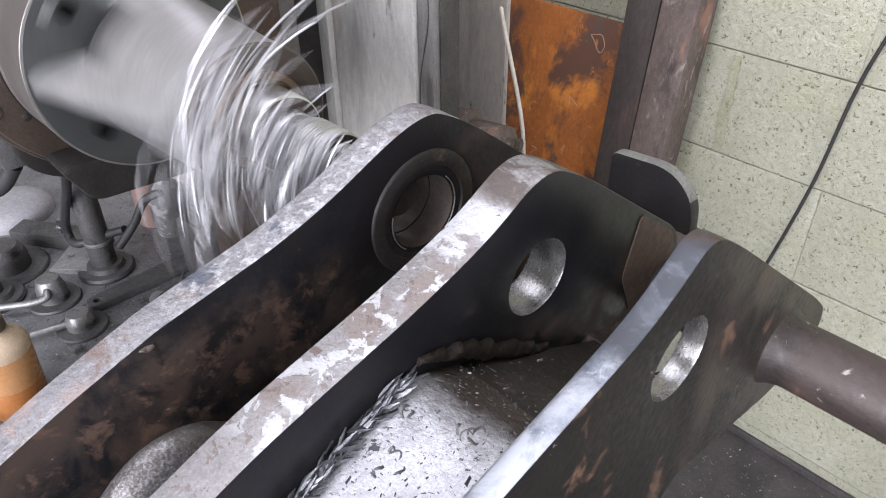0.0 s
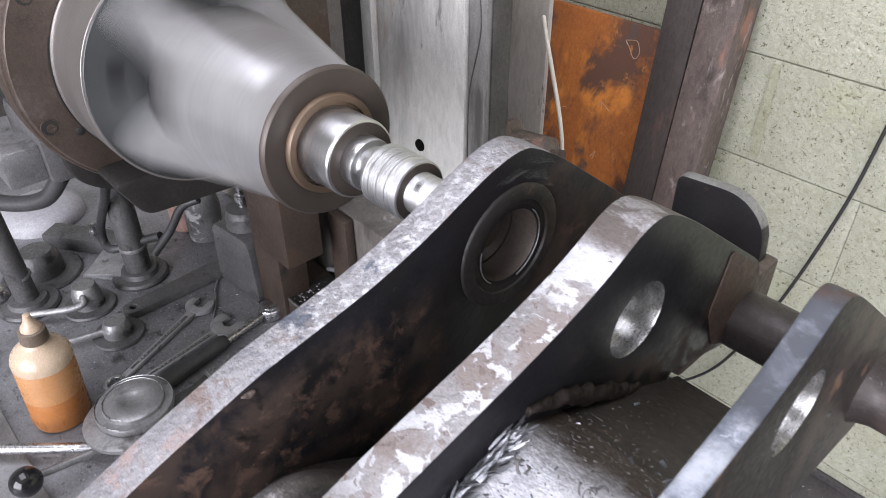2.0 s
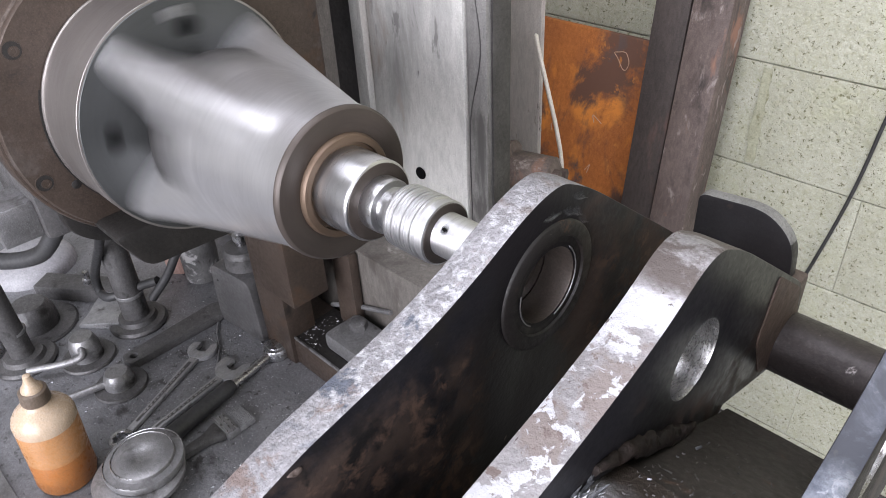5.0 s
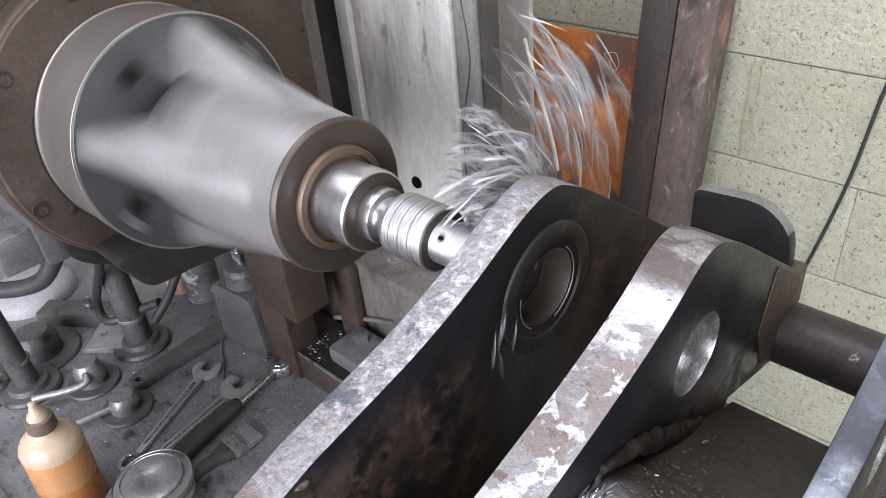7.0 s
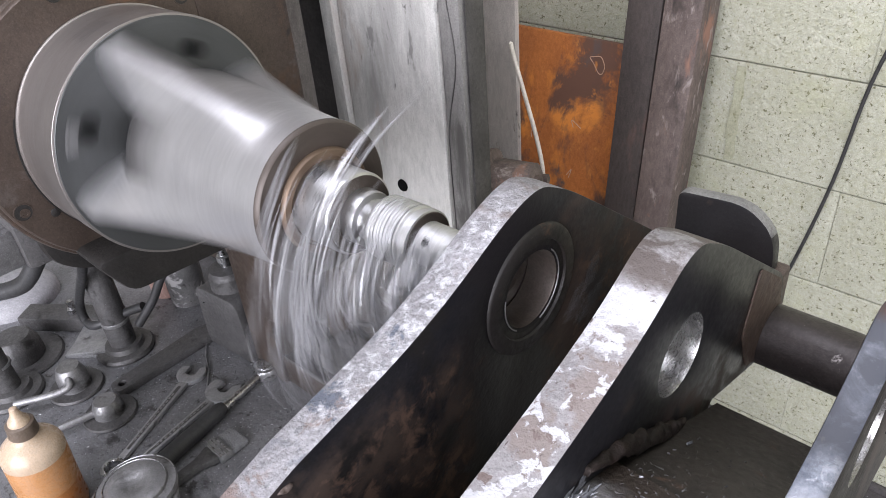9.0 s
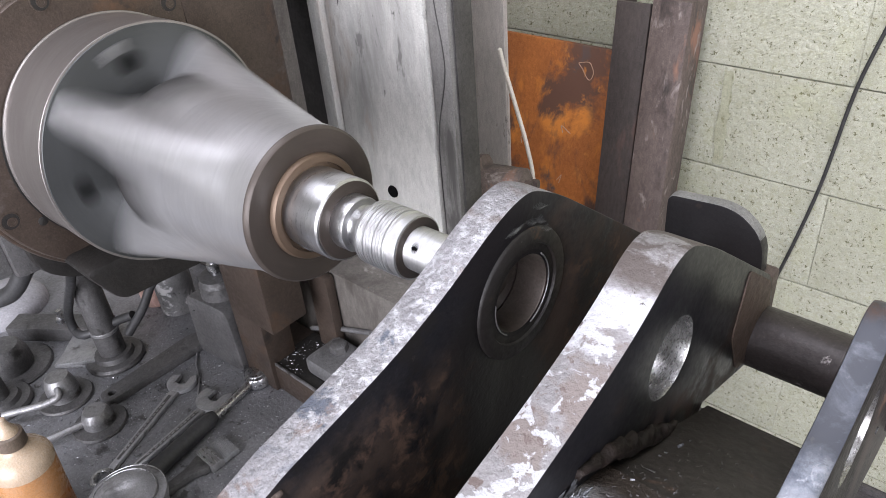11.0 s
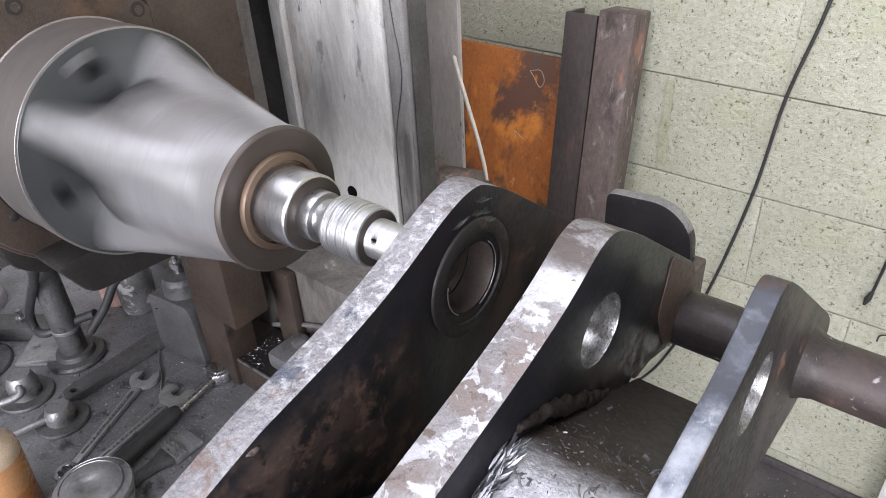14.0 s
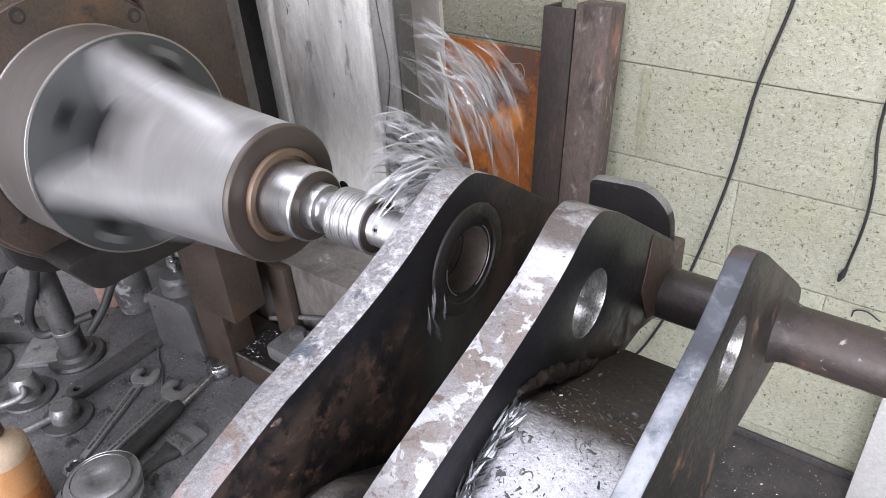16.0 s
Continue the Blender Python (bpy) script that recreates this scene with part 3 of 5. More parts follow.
def lathe(profile, axis="Z", centre=(0, 0, 0), seg=48, bm=None, close=True):
    """A solid of revolution; profile: (along, radius) rows from one end to the other."""
    b = bm or bmesh.new()
    rings = []
    for a, r in profile:
        ring = []
        for n in range(seg):
            t = 2 * math.pi * n / seg
            c, s = r * math.cos(t), r * math.sin(t)
            p = (a, c, s) if axis == "X" else (s, a, c) if axis == "Y" else (c, s, a)
            ring.append(b.verts.new(Vector(p) + Vector(centre)))
        rings.append(ring)
    for p, q in zip(rings, rings[1:]):
        for n in range(seg):
            b.faces.new((p[n], p[(n + 1) % seg], q[(n + 1) % seg], q[n]))
    if close:
        b.faces.new(rings[0][::-1])
        b.faces.new(rings[-1])
    return b


def tube(points, radius, seg=10, bm=None, ends=True):
    """A round bar along points; radius: a number, or one for each point."""
    b = bm or bmesh.new()
    pts = [Vector(p) for p in points]
    rad = radius if isinstance(radius, (list, tuple)) else [radius] * len(pts)
    rings, side = [], None
    for n, p in enumerate(pts):
        d = (pts[min(n + 1, len(pts) - 1)] - pts[max(n - 1, 0)]).normalized()
        if side is None:
            side = d.orthogonal().normalized()
        side = (side - d * side.dot(d)).normalized()
        up = d.cross(side)
        rings.append([b.verts.new(p + rad[n] * (math.cos(2 * math.pi * k / seg) * side + math.sin(2 * math.pi * k / seg) * up)) for k in range(seg)])
    for p, q in zip(rings, rings[1:]):
        for k in range(seg):
            b.faces.new((p[k], p[(k + 1) % seg], q[(k + 1) % seg], q[k]))
    if ends:
        b.faces.new(rings[0][::-1])
        b.faces.new(rings[-1])
    return b


def curve_points(points, count=24):
    """Points of a smooth line through the given ones."""
    p = [Vector(v) for v in points]
    p = [2 * p[0] - p[1], *p, 2 * p[-1] - p[-2]]
    out = []
    spans = len(p) - 3
    for n in range(count + 1):
        u = n / count * spans
        k = min(int(u), spans - 1)
        t = u - k
        a, b, c, d = p[k : k + 4]
        out.append(0.5 * (2 * b + (c - a) * t + (2 * a - 5 * b + 4 * c - d) * t * t + (3 * b - a - 3 * c + d) * t**3))
    return out


def slab(outline, low, high, axis="Z", bevel=0.0, bm=None, holes=(), seg=2):
    """A plate: an outline in the plane across the axis, with round holes (u, v, radius), between low and high."""
    b = bmesh.new()

    def at(u, v, w):
        return (w, u, v) if axis == "X" else (u, w, v) if axis == "Y" else (u, v, w)

    loops = [list(outline)] + [[(u + r * math.cos(-2 * math.pi * k / 40), v + r * math.sin(-2 * math.pi * k / 40)) for k in range(40)] for u, v, r in holes]
    edges = []
    for lp in loops:
        vs = [b.verts.new(at(u, v, low)) for u, v in lp]
        edges += [b.edges.new((vs[n], vs[(n + 1) % len(vs)])) for n in range(len(vs))]
    made = bmesh.ops.triangle_fill(b, edges=edges, use_beauty=True)
    faces = [g for g in made["geom"] if isinstance(g, bmesh.types.BMFace)]
    ext = bmesh.ops.extrude_face_region(b, geom=faces)
    off = Vector(at(0, 0, high - low))
    bmesh.ops.translate(b, verts=[g for g in ext["geom"] if isinstance(g, bmesh.types.BMVert)], vec=off)
    bmesh.ops.recalc_face_normals(b, faces=b.faces)
    if bevel:
        sharp = [e for e in b.edges if len(e.link_faces) == 2 and e.calc_face_angle(0) > radians(50)]
        bmesh.ops.bevel(b, geom=sharp, offset=bevel, segments=seg, affect="EDGES", profile=0.6)
    if bm is not None:
        me = bpy.data.meshes.new("slab")
        b.to_mesh(me)
        b.free()
        bm.from_mesh(me)
        bpy.data.meshes.remove(me)
        return bm
    return b


def rounded(points, radii, seg=6):
    """An outline with its corners rounded."""
    out = []
    n = len(points)
    for k in range(n):
        p, a, c = Vector(points[k]), Vector(points[k - 1]), Vector(points[(k + 1) % n])
        r = radii[k] if isinstance(radii, (list, tuple)) else radii
        if r <= 0:
            out.append(tuple(p))
            continue
        d0, d1 = (a - p), (c - p)
        l0, l1 = min(r, d0.length * 0.45), min(r, d1.length * 0.45)
        s, e = p + d0.normalized() * l0, p + d1.normalized() * l1
        for m in range(seg + 1):
            t = m / seg
            q = (1 - t) ** 2 * s + 2 * t * (1 - t) * p + t * t * e
            out.append((q.x, q.y))
    return out


AXIS_Y, AXIS_Z, TABLE, FLOOR = -0.9947, 1.0269, 0.562, -0.04
BORE_Y, BORE_Z = -0.9885, 1.0215

# ---- the shop ----
# only the floor and north wall are seen; the rest closes the room
def build_shop():
    b = cuboid(-3.4, 3.4, -4.4, 0.2, FLOOR - 0.1, FLOOR)
    tagged(part("floor", b, "concrete", smooth=0), "dark oil-stained concrete shop floor", "floor", kind="structure")
    b = cuboid(-3.4, 3.4, 0.007, 0.2, FLOOR, 3.7)
    tagged(part("wall_north", b, "mortar", smooth=0), "pale yellow-green painted concrete block wall", "wall", kind="structure")
    # the assumed open roller door, out of view
    b = cuboid(-3.4, -0.85, -4.6, -4.4, FLOOR, 3.7)
    cuboid(2.95, 3.4, -4.6, -4.4, FLOOR, 3.7, bm=b)
    cuboid(-0.85, 2.95, -4.6, -4.4, 3.3, 3.7, bm=b)
    tagged(part("wall_south", b, "plaster", smooth=0), "plain grey shop wall round an open door", "wall", kind="structure")
    b = cuboid(-3.6, -3.4, -4.4, 0.2, FLOOR, 3.7)
    tagged(part("wall_west", b, "plaster", smooth=0), "plain grey shop wall", "wall", kind="structure")
    b = cuboid(3.4, 3.6, -4.4, -2.9, FLOOR, 3.7)
    cuboid(3.4, 3.6, -0.9, 0.2, FLOOR, 3.7, bm=b)
    cuboid(3.4, 3.6, -2.9, -0.9, FLOOR, 1.15, bm=b)
    cuboid(3.4, 3.6, -2.9, -0.9, 2.65, 3.7, bm=b)
    tagged(part("wall_east", b, "plaster", smooth=0), "unseen plain grey shop wall with an added window opening", "wall", kind="structure")
    b = cuboid(-3.6, -1.7, -4.6, 0.2, 3.7, 3.8)
    cuboid(1.1, 3.6, -4.6, 0.2, 3.7, 3.8, bm=b)
    cuboid(-1.7, 1.1, -4.6, -2.5, 3.7, 3.8, bm=b)
    cuboid(-1.7, 1.1, -0.5, 0.2, 3.7, 3.8, bm=b)
    tagged(part("ceiling", b, "plaster", smooth=0), "plain grey ceiling with a skylight opening", "ceiling", kind="structure")


build_shop()


# ---- the bracket that is being bored ----
def edge_faces(ob, upper, lower=None):
    """The worn upper edge of a lug plate takes the plate's second material; its bore the third."""
    me = ob.data
    for f in me.polygons:
        n, c = f.normal, f.center
        d = math.hypot(c.y - BORE_Y, c.z - BORE_Z)
        if d < 0.03 and abs(n.x) < 0.7:
            f.material_index = 2
        elif abs(n.x) < 0.75 and n.z > 0.3 and c.y < upper:
            f.material_index = 1


def lug_plate(parent, name, x0, x1, outline, radii, paint, edge, bore_r, upper, label, bore="bore"):
    b = slab(rounded(outline, radii, 10), x0, x1, "X", 0.0016, holes=((BORE_Y, BORE_Z, bore_r),))
    ob = part(name, b, paint, parent, label, extra=(edge, bore), smooth=35)
    edge_faces(ob, upper)
    return ob


FRONT = [(-1.60, 0.84), (-1.30, 0.978), (-1.22, 1.011), (-1.165, 1.030), (-1.075, 1.050), (-0.988, 1.091)]
FRONT_B = [(-1.60, 0.82), (-1.30, 0.968), (-1.22, 1.002), (-1.165, 1.0245), (-1.075, 1.0500), (-1.030, 1.0665), (-0.988, 1.091)]
FRONT_C = [(-1.60, 0.82), (-1.30, 0.970), (-1.20, 1.005), (-1.12, 1.031), (-1.03, 1.059), (-1.006, 1.0725), (-0.982, 1.090)]
bracket = thing("steel_bracket", "black-painted welded steel lug bracket with worn bright plate edges", "bracket")
BACK_A = [(-0.955, 1.075), (-0.83, 0.978), (-0.80, 0.945), (-0.86, 0.90), (-1.05, 0.84), (-1.20, 0.72), (-1.60, 0.60)]
BACK_B = [(-0.955, 1.073), (-0.838, 0.985), (-0.828, 0.955), (-0.852, 0.920), (-0.932, 0.944), (-1.05, 0.84), (-1.20, 0.72), (-1.60, 0.60)]
BACK_C = [(-0.955, 1.073), (-0.795, 0.950), (-0.768, 0.926), (-0.766, 0.900), (-0.825, 0.884), (-0.955, 0.906), (-1.08, 0.82), (-1.20, 0.72), (-1.60, 0.60)]
RAD_FRONT = [0, 0.02, 0.01, 0.006, 0.04, 0.045]
RAD_BENT = [0, 0.02, 0.02, 0.02, 0.02, 0.02, 0.035]
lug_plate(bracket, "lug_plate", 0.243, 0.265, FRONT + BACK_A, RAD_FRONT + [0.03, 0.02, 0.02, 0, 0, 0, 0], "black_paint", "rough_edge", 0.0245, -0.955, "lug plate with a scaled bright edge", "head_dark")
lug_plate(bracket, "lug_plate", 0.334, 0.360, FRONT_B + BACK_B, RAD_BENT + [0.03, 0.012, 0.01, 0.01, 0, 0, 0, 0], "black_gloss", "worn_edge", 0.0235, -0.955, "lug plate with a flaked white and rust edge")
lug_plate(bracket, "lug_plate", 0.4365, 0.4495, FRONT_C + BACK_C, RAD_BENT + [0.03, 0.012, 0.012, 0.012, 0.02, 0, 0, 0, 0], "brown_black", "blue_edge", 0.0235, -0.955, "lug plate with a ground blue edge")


def sheet(parent, name, x0, x1, profile, material, label, thick=0.008, bulge=0.0):
    """A bent sheet across the plates; profile: (y, z) rows. bulge lifts its middle."""
    pts = curve_points([(0, y, z) for y, z in profile], 40)
    b = bmesh.new()
    cols = 16
    grid = []
    for n, p in enumerate(pts):
        row = []
        for k in range(cols + 1):
            u = k / cols
            lift = bulge * math.exp(-(((u - 0.60) / 0.36) ** 2) - (((p.y + 1.205) / 0.080) ** 2))
            row.append(b.verts.new((x0 + (x1 - x0) * u, p.y, p.z + lift)))
        grid.append(row)
    for p, q in zip(grid, grid[1:]):
        for k in range(cols):
            b.faces.new((p[k], p[k + 1], q[k + 1], q[k]))
    ext = bmesh.ops.extrude_face_region(b, geom=list(b.faces))
    bmesh.ops.translate(b, verts=[g for g in ext["geom"] if isinstance(g, bmesh.types.BMVert)], vec=(0, 0, -thick))
    return part(name, b, material, parent, label, smooth=50)


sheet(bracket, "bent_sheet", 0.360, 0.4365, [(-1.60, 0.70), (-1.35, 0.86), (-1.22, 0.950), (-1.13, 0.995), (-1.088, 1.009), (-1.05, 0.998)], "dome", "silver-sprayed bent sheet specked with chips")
sheet(bracket, "back_sheet", 0.360, 0.4365, [(-1.052, 0.997), (-1.02, 0.983), (-0.96, 0.952), (-0.923, 0.934)], "oily_sheet", "oily brown back sheet", 0.010)
sheet(bracket, "bulge", 0.265, 0.338, [(-1.60, 0.655), (-1.35, 0.830), (-1.24, 0.918), (-1.185, 0.948), (-1.145, 0.944), (-1.08, 0.905), (-0.98, 0.86)], "dome_brown", "worn brown bulge between two plates", 0.008, 0.062)

rust = slab(rounded([(-0.890, 1.020), (-0.845, 0.986), (-0.834, 0.955), (-0.852, 0.926), (-0.884, 0.936), (-0.902, 0.975)], 0.006, 4), 0.3600, 0.3612, "X", 0.0004)
part("rust_patch", rust, "rust_tip", bracket, "bare rusty patch on the plate end")
# ring boss round the bore of the first plate, with its counterbore
b = lathe([(0.2645, 0.0262), (0.2645, 0.0425), (0.2660, 0.0420), (0.2668, 0.0408), (0.2668, 0.0325), (0.2652, 0.0318), (0.2652, 0.0286), (0.2646, 0.0264)], "X", (0, BORE_Y, BORE_Z), 64, close=False)
part("bore_ring", b, "brown_black", bracket, "rust-brown ring round the bore")
# added ring behind the plate that keeps bright background out of the bore
part("bushing", lathe([(0.2225, 0.0245), (0.2225, 0.0300), (0.2425, 0.0300), (0.2425, 0.0245), (0.2225, 0.0245)], "X", (0, BORE_Y, BORE_Z), 48, close=False), "head_dark", bracket)
# pale arcs over part of the bore edge stand in for its highlight
lip = [(0.2655, BORE_Y + 0.0264 * math.cos(radians(k)), BORE_Z + 0.0264 * math.sin(radians(k))) for k in range(-75, 48, 6)]
part("bore_lip", tube(lip, 0.0005, 6), "cast_grey", bracket, "thin bright arc for the glint on the bore edge")
lip = [(0.2655, BORE_Y + 0.0264 * math.cos(radians(k)), BORE_Z + 0.0264 * math.sin(radians(k))) for k in range(165, 235, 6)]
part("bore_lip", tube(lip, 0.0004, 6), "cast_grey", bracket, "thin bright arc for the glint on the bore edge")

# cross pipe
b = lathe([(0.352, 0.0190), (0.352, 0.0222), (0.440, 0.0222), (0.4495, 0.0275), (0.455, 0.0245), (0.462, 0.0226), (1.05, 0.0226), (1.052, 0.0190)], "X", (0, -0.848, 0.9405), 40)
part("cross_pipe", b, "pipe", bracket, "rust-brown round cross pipe")
# stop plate standing behind the plates
ear = rounded([(0.237, 0.88), (0.237, 0.964), (0.296, 0.969), (0.322, 0.948), (0.328, 0.88)], [0, 0.008, 0.018, 0.018, 0], 6)
rim = part("stop_ear", slab(ear, -0.742, -0.729, "Y", 0.0025), "ear_black", bracket, "upright rounded stop ear with a scuffed rim", extra=("cast_grey",))
for f in rim.data.polygons:
    if f.normal.z > 0.45:
        f.material_index = 1
part("ear_foot", cuboid(0.262, 0.334, -0.86, -0.722, 0.868, 0.915, 0.004), "brown_steel", bracket)


def weld_bead(parent, name, points, radius, material, label, step=0.0022, flakes=False):
    """A bead of overlapping ripples, or of tilted slivers."""
    pts = curve_points(points, max(8, int(sum((Vector(a) - Vector(c)).length for a, c in zip(points, points[1:])) / step)))
    rnd = random.Random(5)
    b = bmesh.new()
    for n in range(len(pts) - 1):
        p, d = pts[n], (pts[n + 1] - pts[n]).normalized()
        if flakes:
            for k in range(3):
                way = (d * rnd.uniform(0.5, 1.1) + Vector((rnd.uniform(-0.3, 0.9), 0, rnd.uniform(-0.1, 0.7)))).normalized()
                s = p + Vector((rnd.uniform(-1, 1), rnd.uniform(-1, 1), rnd.uniform(-0.3, 0.6))) * radius * 0.8
                long = radius * rnd.uniform(1.2, 2.4)
                tube([s, s + way * long * 0.5, s + way * long], [radius * 0.10, radius * 0.20, radius * 0.03], 4, b)
        else:
            bmesh.ops.create_icosphere(b, subdivisions=1, radius=radius * rnd.uniform(0.85, 1.15), matrix=Matrix.Translation(p + Vector((rnd.uniform(-1, 1), rnd.uniform(-1, 1), rnd.uniform(-1, 1))) * radius * 0.12))
    return part(name, b, material, parent, label, smooth=60)


weld_bead(bracket, "weld_bead", [(0.363, -1.24, 0.942), (0.364, -1.17, 0.980), (0.364, -1.12, 1.002), (0.364, -1.088, 1.013)], 0.0055, "swarf_dark", "feathery bead of slivers along the plate foot", flakes=True)
rnd = random.Random(17)
run = curve_points([(0.3612, -1.078, 1.019), (0.3615, -1.048, 1.007), (0.3615, -1.022, 0.991), (0.3612, -1.000, 0.976), (0.3605, -0.978, 0.962)], 80)
b = tube(run, [0.0052 * math.sin(math.pi * (k + 4) / 88) ** 0.5 for k in range(81)], 20)
for v in b.verts:
    v.co += Vector((0.3, 0.8, 1.0)) * (0.0030 * noise.noise(v.co * 130) + 0.0014 * noise.noise(v.co * 420))
part("weld_bead", b, "weld", bracket, "rusty lumpy weld bead", smooth=80)
b = bmesh.new()
bmesh.ops.create_icosphere(b, subdivisions=3, radius=0.0032, matrix=Matrix.LocRotScale((0.2648, -1.172, 1.0225), None, (0.6, 1.2, 0.8)))
for v in b.verts:
    v.co += Vector((0.4, 1, 1)) * 0.0020 * noise.noise(v.co * 300)
part("weld_spatter", b, "brown_steel", bracket, "ragged blob of weld spatter")
part("drilled_hole", lathe([(0.4485, 0.0022), (0.4502, 0.0022)], "X", (0, -0.925, 0.972), 14), "rubber", bracket)
# the fixture under the bracket
fixture = thing("angle_fixture", "dark cast-iron fixture block under the bracket", "fixture", (0.35, -1.4, FLOOR))
part("block", cuboid(-0.14, 0.14, -0.18, 0.10, 0, 0.70, 0.006), "cast", fixture)
part("foot", cuboid(-0.2, 0.2, -0.24, 0.16, 0, 0.05, 0.006), "cast", fixture)


# ---- the boring machine ----
machine = thing("boring_machine", "old grey and brown horizontal boring machine", "machine", (0, 0, 0))
# column with its scraped front face, ways and rear post
b = cuboid(-0.2385, -0.0755, -0.70, -0.66, FLOOR, 1.75, 0.004)
part("column", b, "column", machine, "scraped light grey column face")
part("way_strip", cuboid(-0.262, -0.2400, -0.708, -0.66, FLOOR, 1.75, 0.003), "column", machine, "thin bright way strip")
part("way_groove", cuboid(-0.95, -0.2635, -0.665, -0.63, FLOOR, 1.75, 0.003), "groove", machine, "dark recessed way")
part("side_strip", cuboid(-0.0740, -0.044, -0.697, -0.665, FLOOR, 1.75, 0.004), "strip", machine, "stained side strip")
part("side_groove", cuboid(-0.0432, -0.0405, -0.69, -0.66, FLOOR, 1.75, 0.002), "groove", machine)
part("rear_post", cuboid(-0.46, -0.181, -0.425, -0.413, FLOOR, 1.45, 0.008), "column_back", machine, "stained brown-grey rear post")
part("tapped_hole", lathe([(-0.7025, 0.0082), (-0.7008, 0.0086)], "Y", (-0.158, 0, 0.826), 24), "void", machine)
crack = curve_points([(-0.064, -0.6975, 1.25), (-0.062, -0.6975, 1.10), (-0.053, -0.6975, 1.03), (-0.054, -0.6975, 0.995), (-0.068, -0.6975, 0.935), (-0.071, -0.6975, 0.88), (-0.070, -0.6975, 0.78)], 40)
part("paint_crack", tube(crack, 0.0007, 5), "groove", machine, "dark crack in the paint")
# headstock behind the spindle
b = cuboid(-0.62, -0.232, -1.125, -0.812, 0.97, 1.55, 0.012)
part("headstock", b, "flange", machine, "brown oily cast headstock")
part("headstock_pad", cuboid(-0.30, -0.195, -0.905, -0.800, 0.885, 1.55, 0.005), "flange", machine)
part("headstock_rib", cuboid(-0.250, -0.226, -0.799, -0.760, 0.90, 1.55, 0.006), "grimy_cast", machine, "grimy cast rib")
for y, z in ((-0.99, 1.185), (-1.035, 1.162), (-0.905, 1.155), (-0.90, 1.128), (-0.862, 1.12)):
    part("bolt_hole", lathe([(-0.2145, 0.0062), (-0.2125, 0.0068)], "X", (0, y, z), 18), "void", machine)
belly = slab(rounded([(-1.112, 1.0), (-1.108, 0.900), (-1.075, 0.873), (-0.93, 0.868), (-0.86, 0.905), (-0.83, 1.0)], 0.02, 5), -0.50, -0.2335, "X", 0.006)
part("belly", belly, "black_iron", machine, "black underside of the headstock")
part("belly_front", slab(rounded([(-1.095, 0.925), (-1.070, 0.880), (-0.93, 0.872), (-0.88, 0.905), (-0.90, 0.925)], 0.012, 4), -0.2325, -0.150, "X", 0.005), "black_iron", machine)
part("side_lug", cuboid(-0.36, -0.245, -1.125, -1.085, 0.895, 0.960, 0.010), "cast", machine)
nut = lathe([(-1.215, 0.016), (-1.212, 0.0185), (-1.178, 0.0185), (-1.175, 0.016)], "Y", (-0.345, 0, 0.945), 6)
part("square_nut", nut, "cast_grey", machine, "grey square-headed bolt")
part("square_nut", cuboid(-0.300, -0.252, -1.162, -1.124, 0.902, 0.942, 0.003), "cast_grey", machine, "grey clamping block")
# fixed flange
FLANGE_Y, FLANGE_Z = -1.0015, 1.0245
b = lathe([(-0.232, 0.118), (-0.230, 0.1390), (-0.226, 0.1410), (-0.205, 0.1410), (-0.2025, 0.1395), (-0.2020, 0.1375), (-0.1985, 0.1368), (-0.1970, 0.1355), (-0.197, 0.104)], "X", (0, FLANGE_Y, FLANGE_Z), 80)
flange = part("flange", b, "flange", machine, "brown round flange with socket screws")
for deg in (102.5, 145, 201, 252, 303, 354, 48):
    a = radians(deg)
    c = (0, FLANGE_Y + 0.1265 * math.cos(a), FLANGE_Z + 0.1265 * math.sin(a))
    part("screw_hole", lathe([(-0.1985, 0.0072), (-0.1967, 0.0076)], "X", c, 18), "black_iron", flange)
    part("screw_rim", lathe([(-0.1975, 0.0075), (-0.1965, 0.0077), (-0.1965, 0.0084), (-0.1976, 0.0087)], "X", c, 20, close=False), "flange", flange)
    part("screw_head", lathe([(-0.1970, 0.0046), (-0.1962, 0.0044), (-0.1962, 0.0024), (-0.1966, 0.0022)], "X", (0, c[1] + 0.0010, c[2] - 0.0010), 16), "flange", flange)
part("small_screw", lathe([(-0.1980, 0.0042), (-0.1962, 0.0044), (-0.1958, 0.0036)], "X", (0, FLANGE_Y - 0.0935, FLANGE_Z - 0.057), 14), "black_iron", flange)
# pedestal under the head
part("pedestal", cuboid(-0.312, -0.246, -0.890, -0.845, TABLE, 0.90, 0.003), "flange", machine, "brown oily pedestal")
part("pedestal_cap", cuboid(-0.290, -0.204, -0.897, -0.840, 0.690, 0.90, 0.004), "flange", machine, "brown oily upper pedestal block")
part("pedestal_foot", cuboid(-0.320, -0.060, -0.884, -0.800, TABLE, 0.606, 0.004), "flange", machine, "brown oily foot casting")
part("shelf", cuboid(-0.256, -0.064, -0.880, -0.804, 0.606, 0.6085, 0.0008), "black_iron", machine, "black chip-strewn shelf")
part("shelf_lip", cuboid(-0.256, -0.064, -0.8835, -0.8805, 0.606, 0.6105, 0.0006), "cast_grey", machine, "thin bright shelf lip")
part("rear_casting", cuboid(-0.46, -0.02, -0.795, -0.714, TABLE, 0.735, 0.006), "grimy_cast", machine, "grimy grey rear casting")
part("casting_rib", cuboid(-0.232, -0.190, -0.812, -0.796, TABLE, 0.735, 0.006), "flange", machine, "brown vertical rib")
part("slide_block", cuboid(-0.196, -0.075, -0.866, -0.806, 0.609, 0.636, 0.007), "cast_grey", machine)
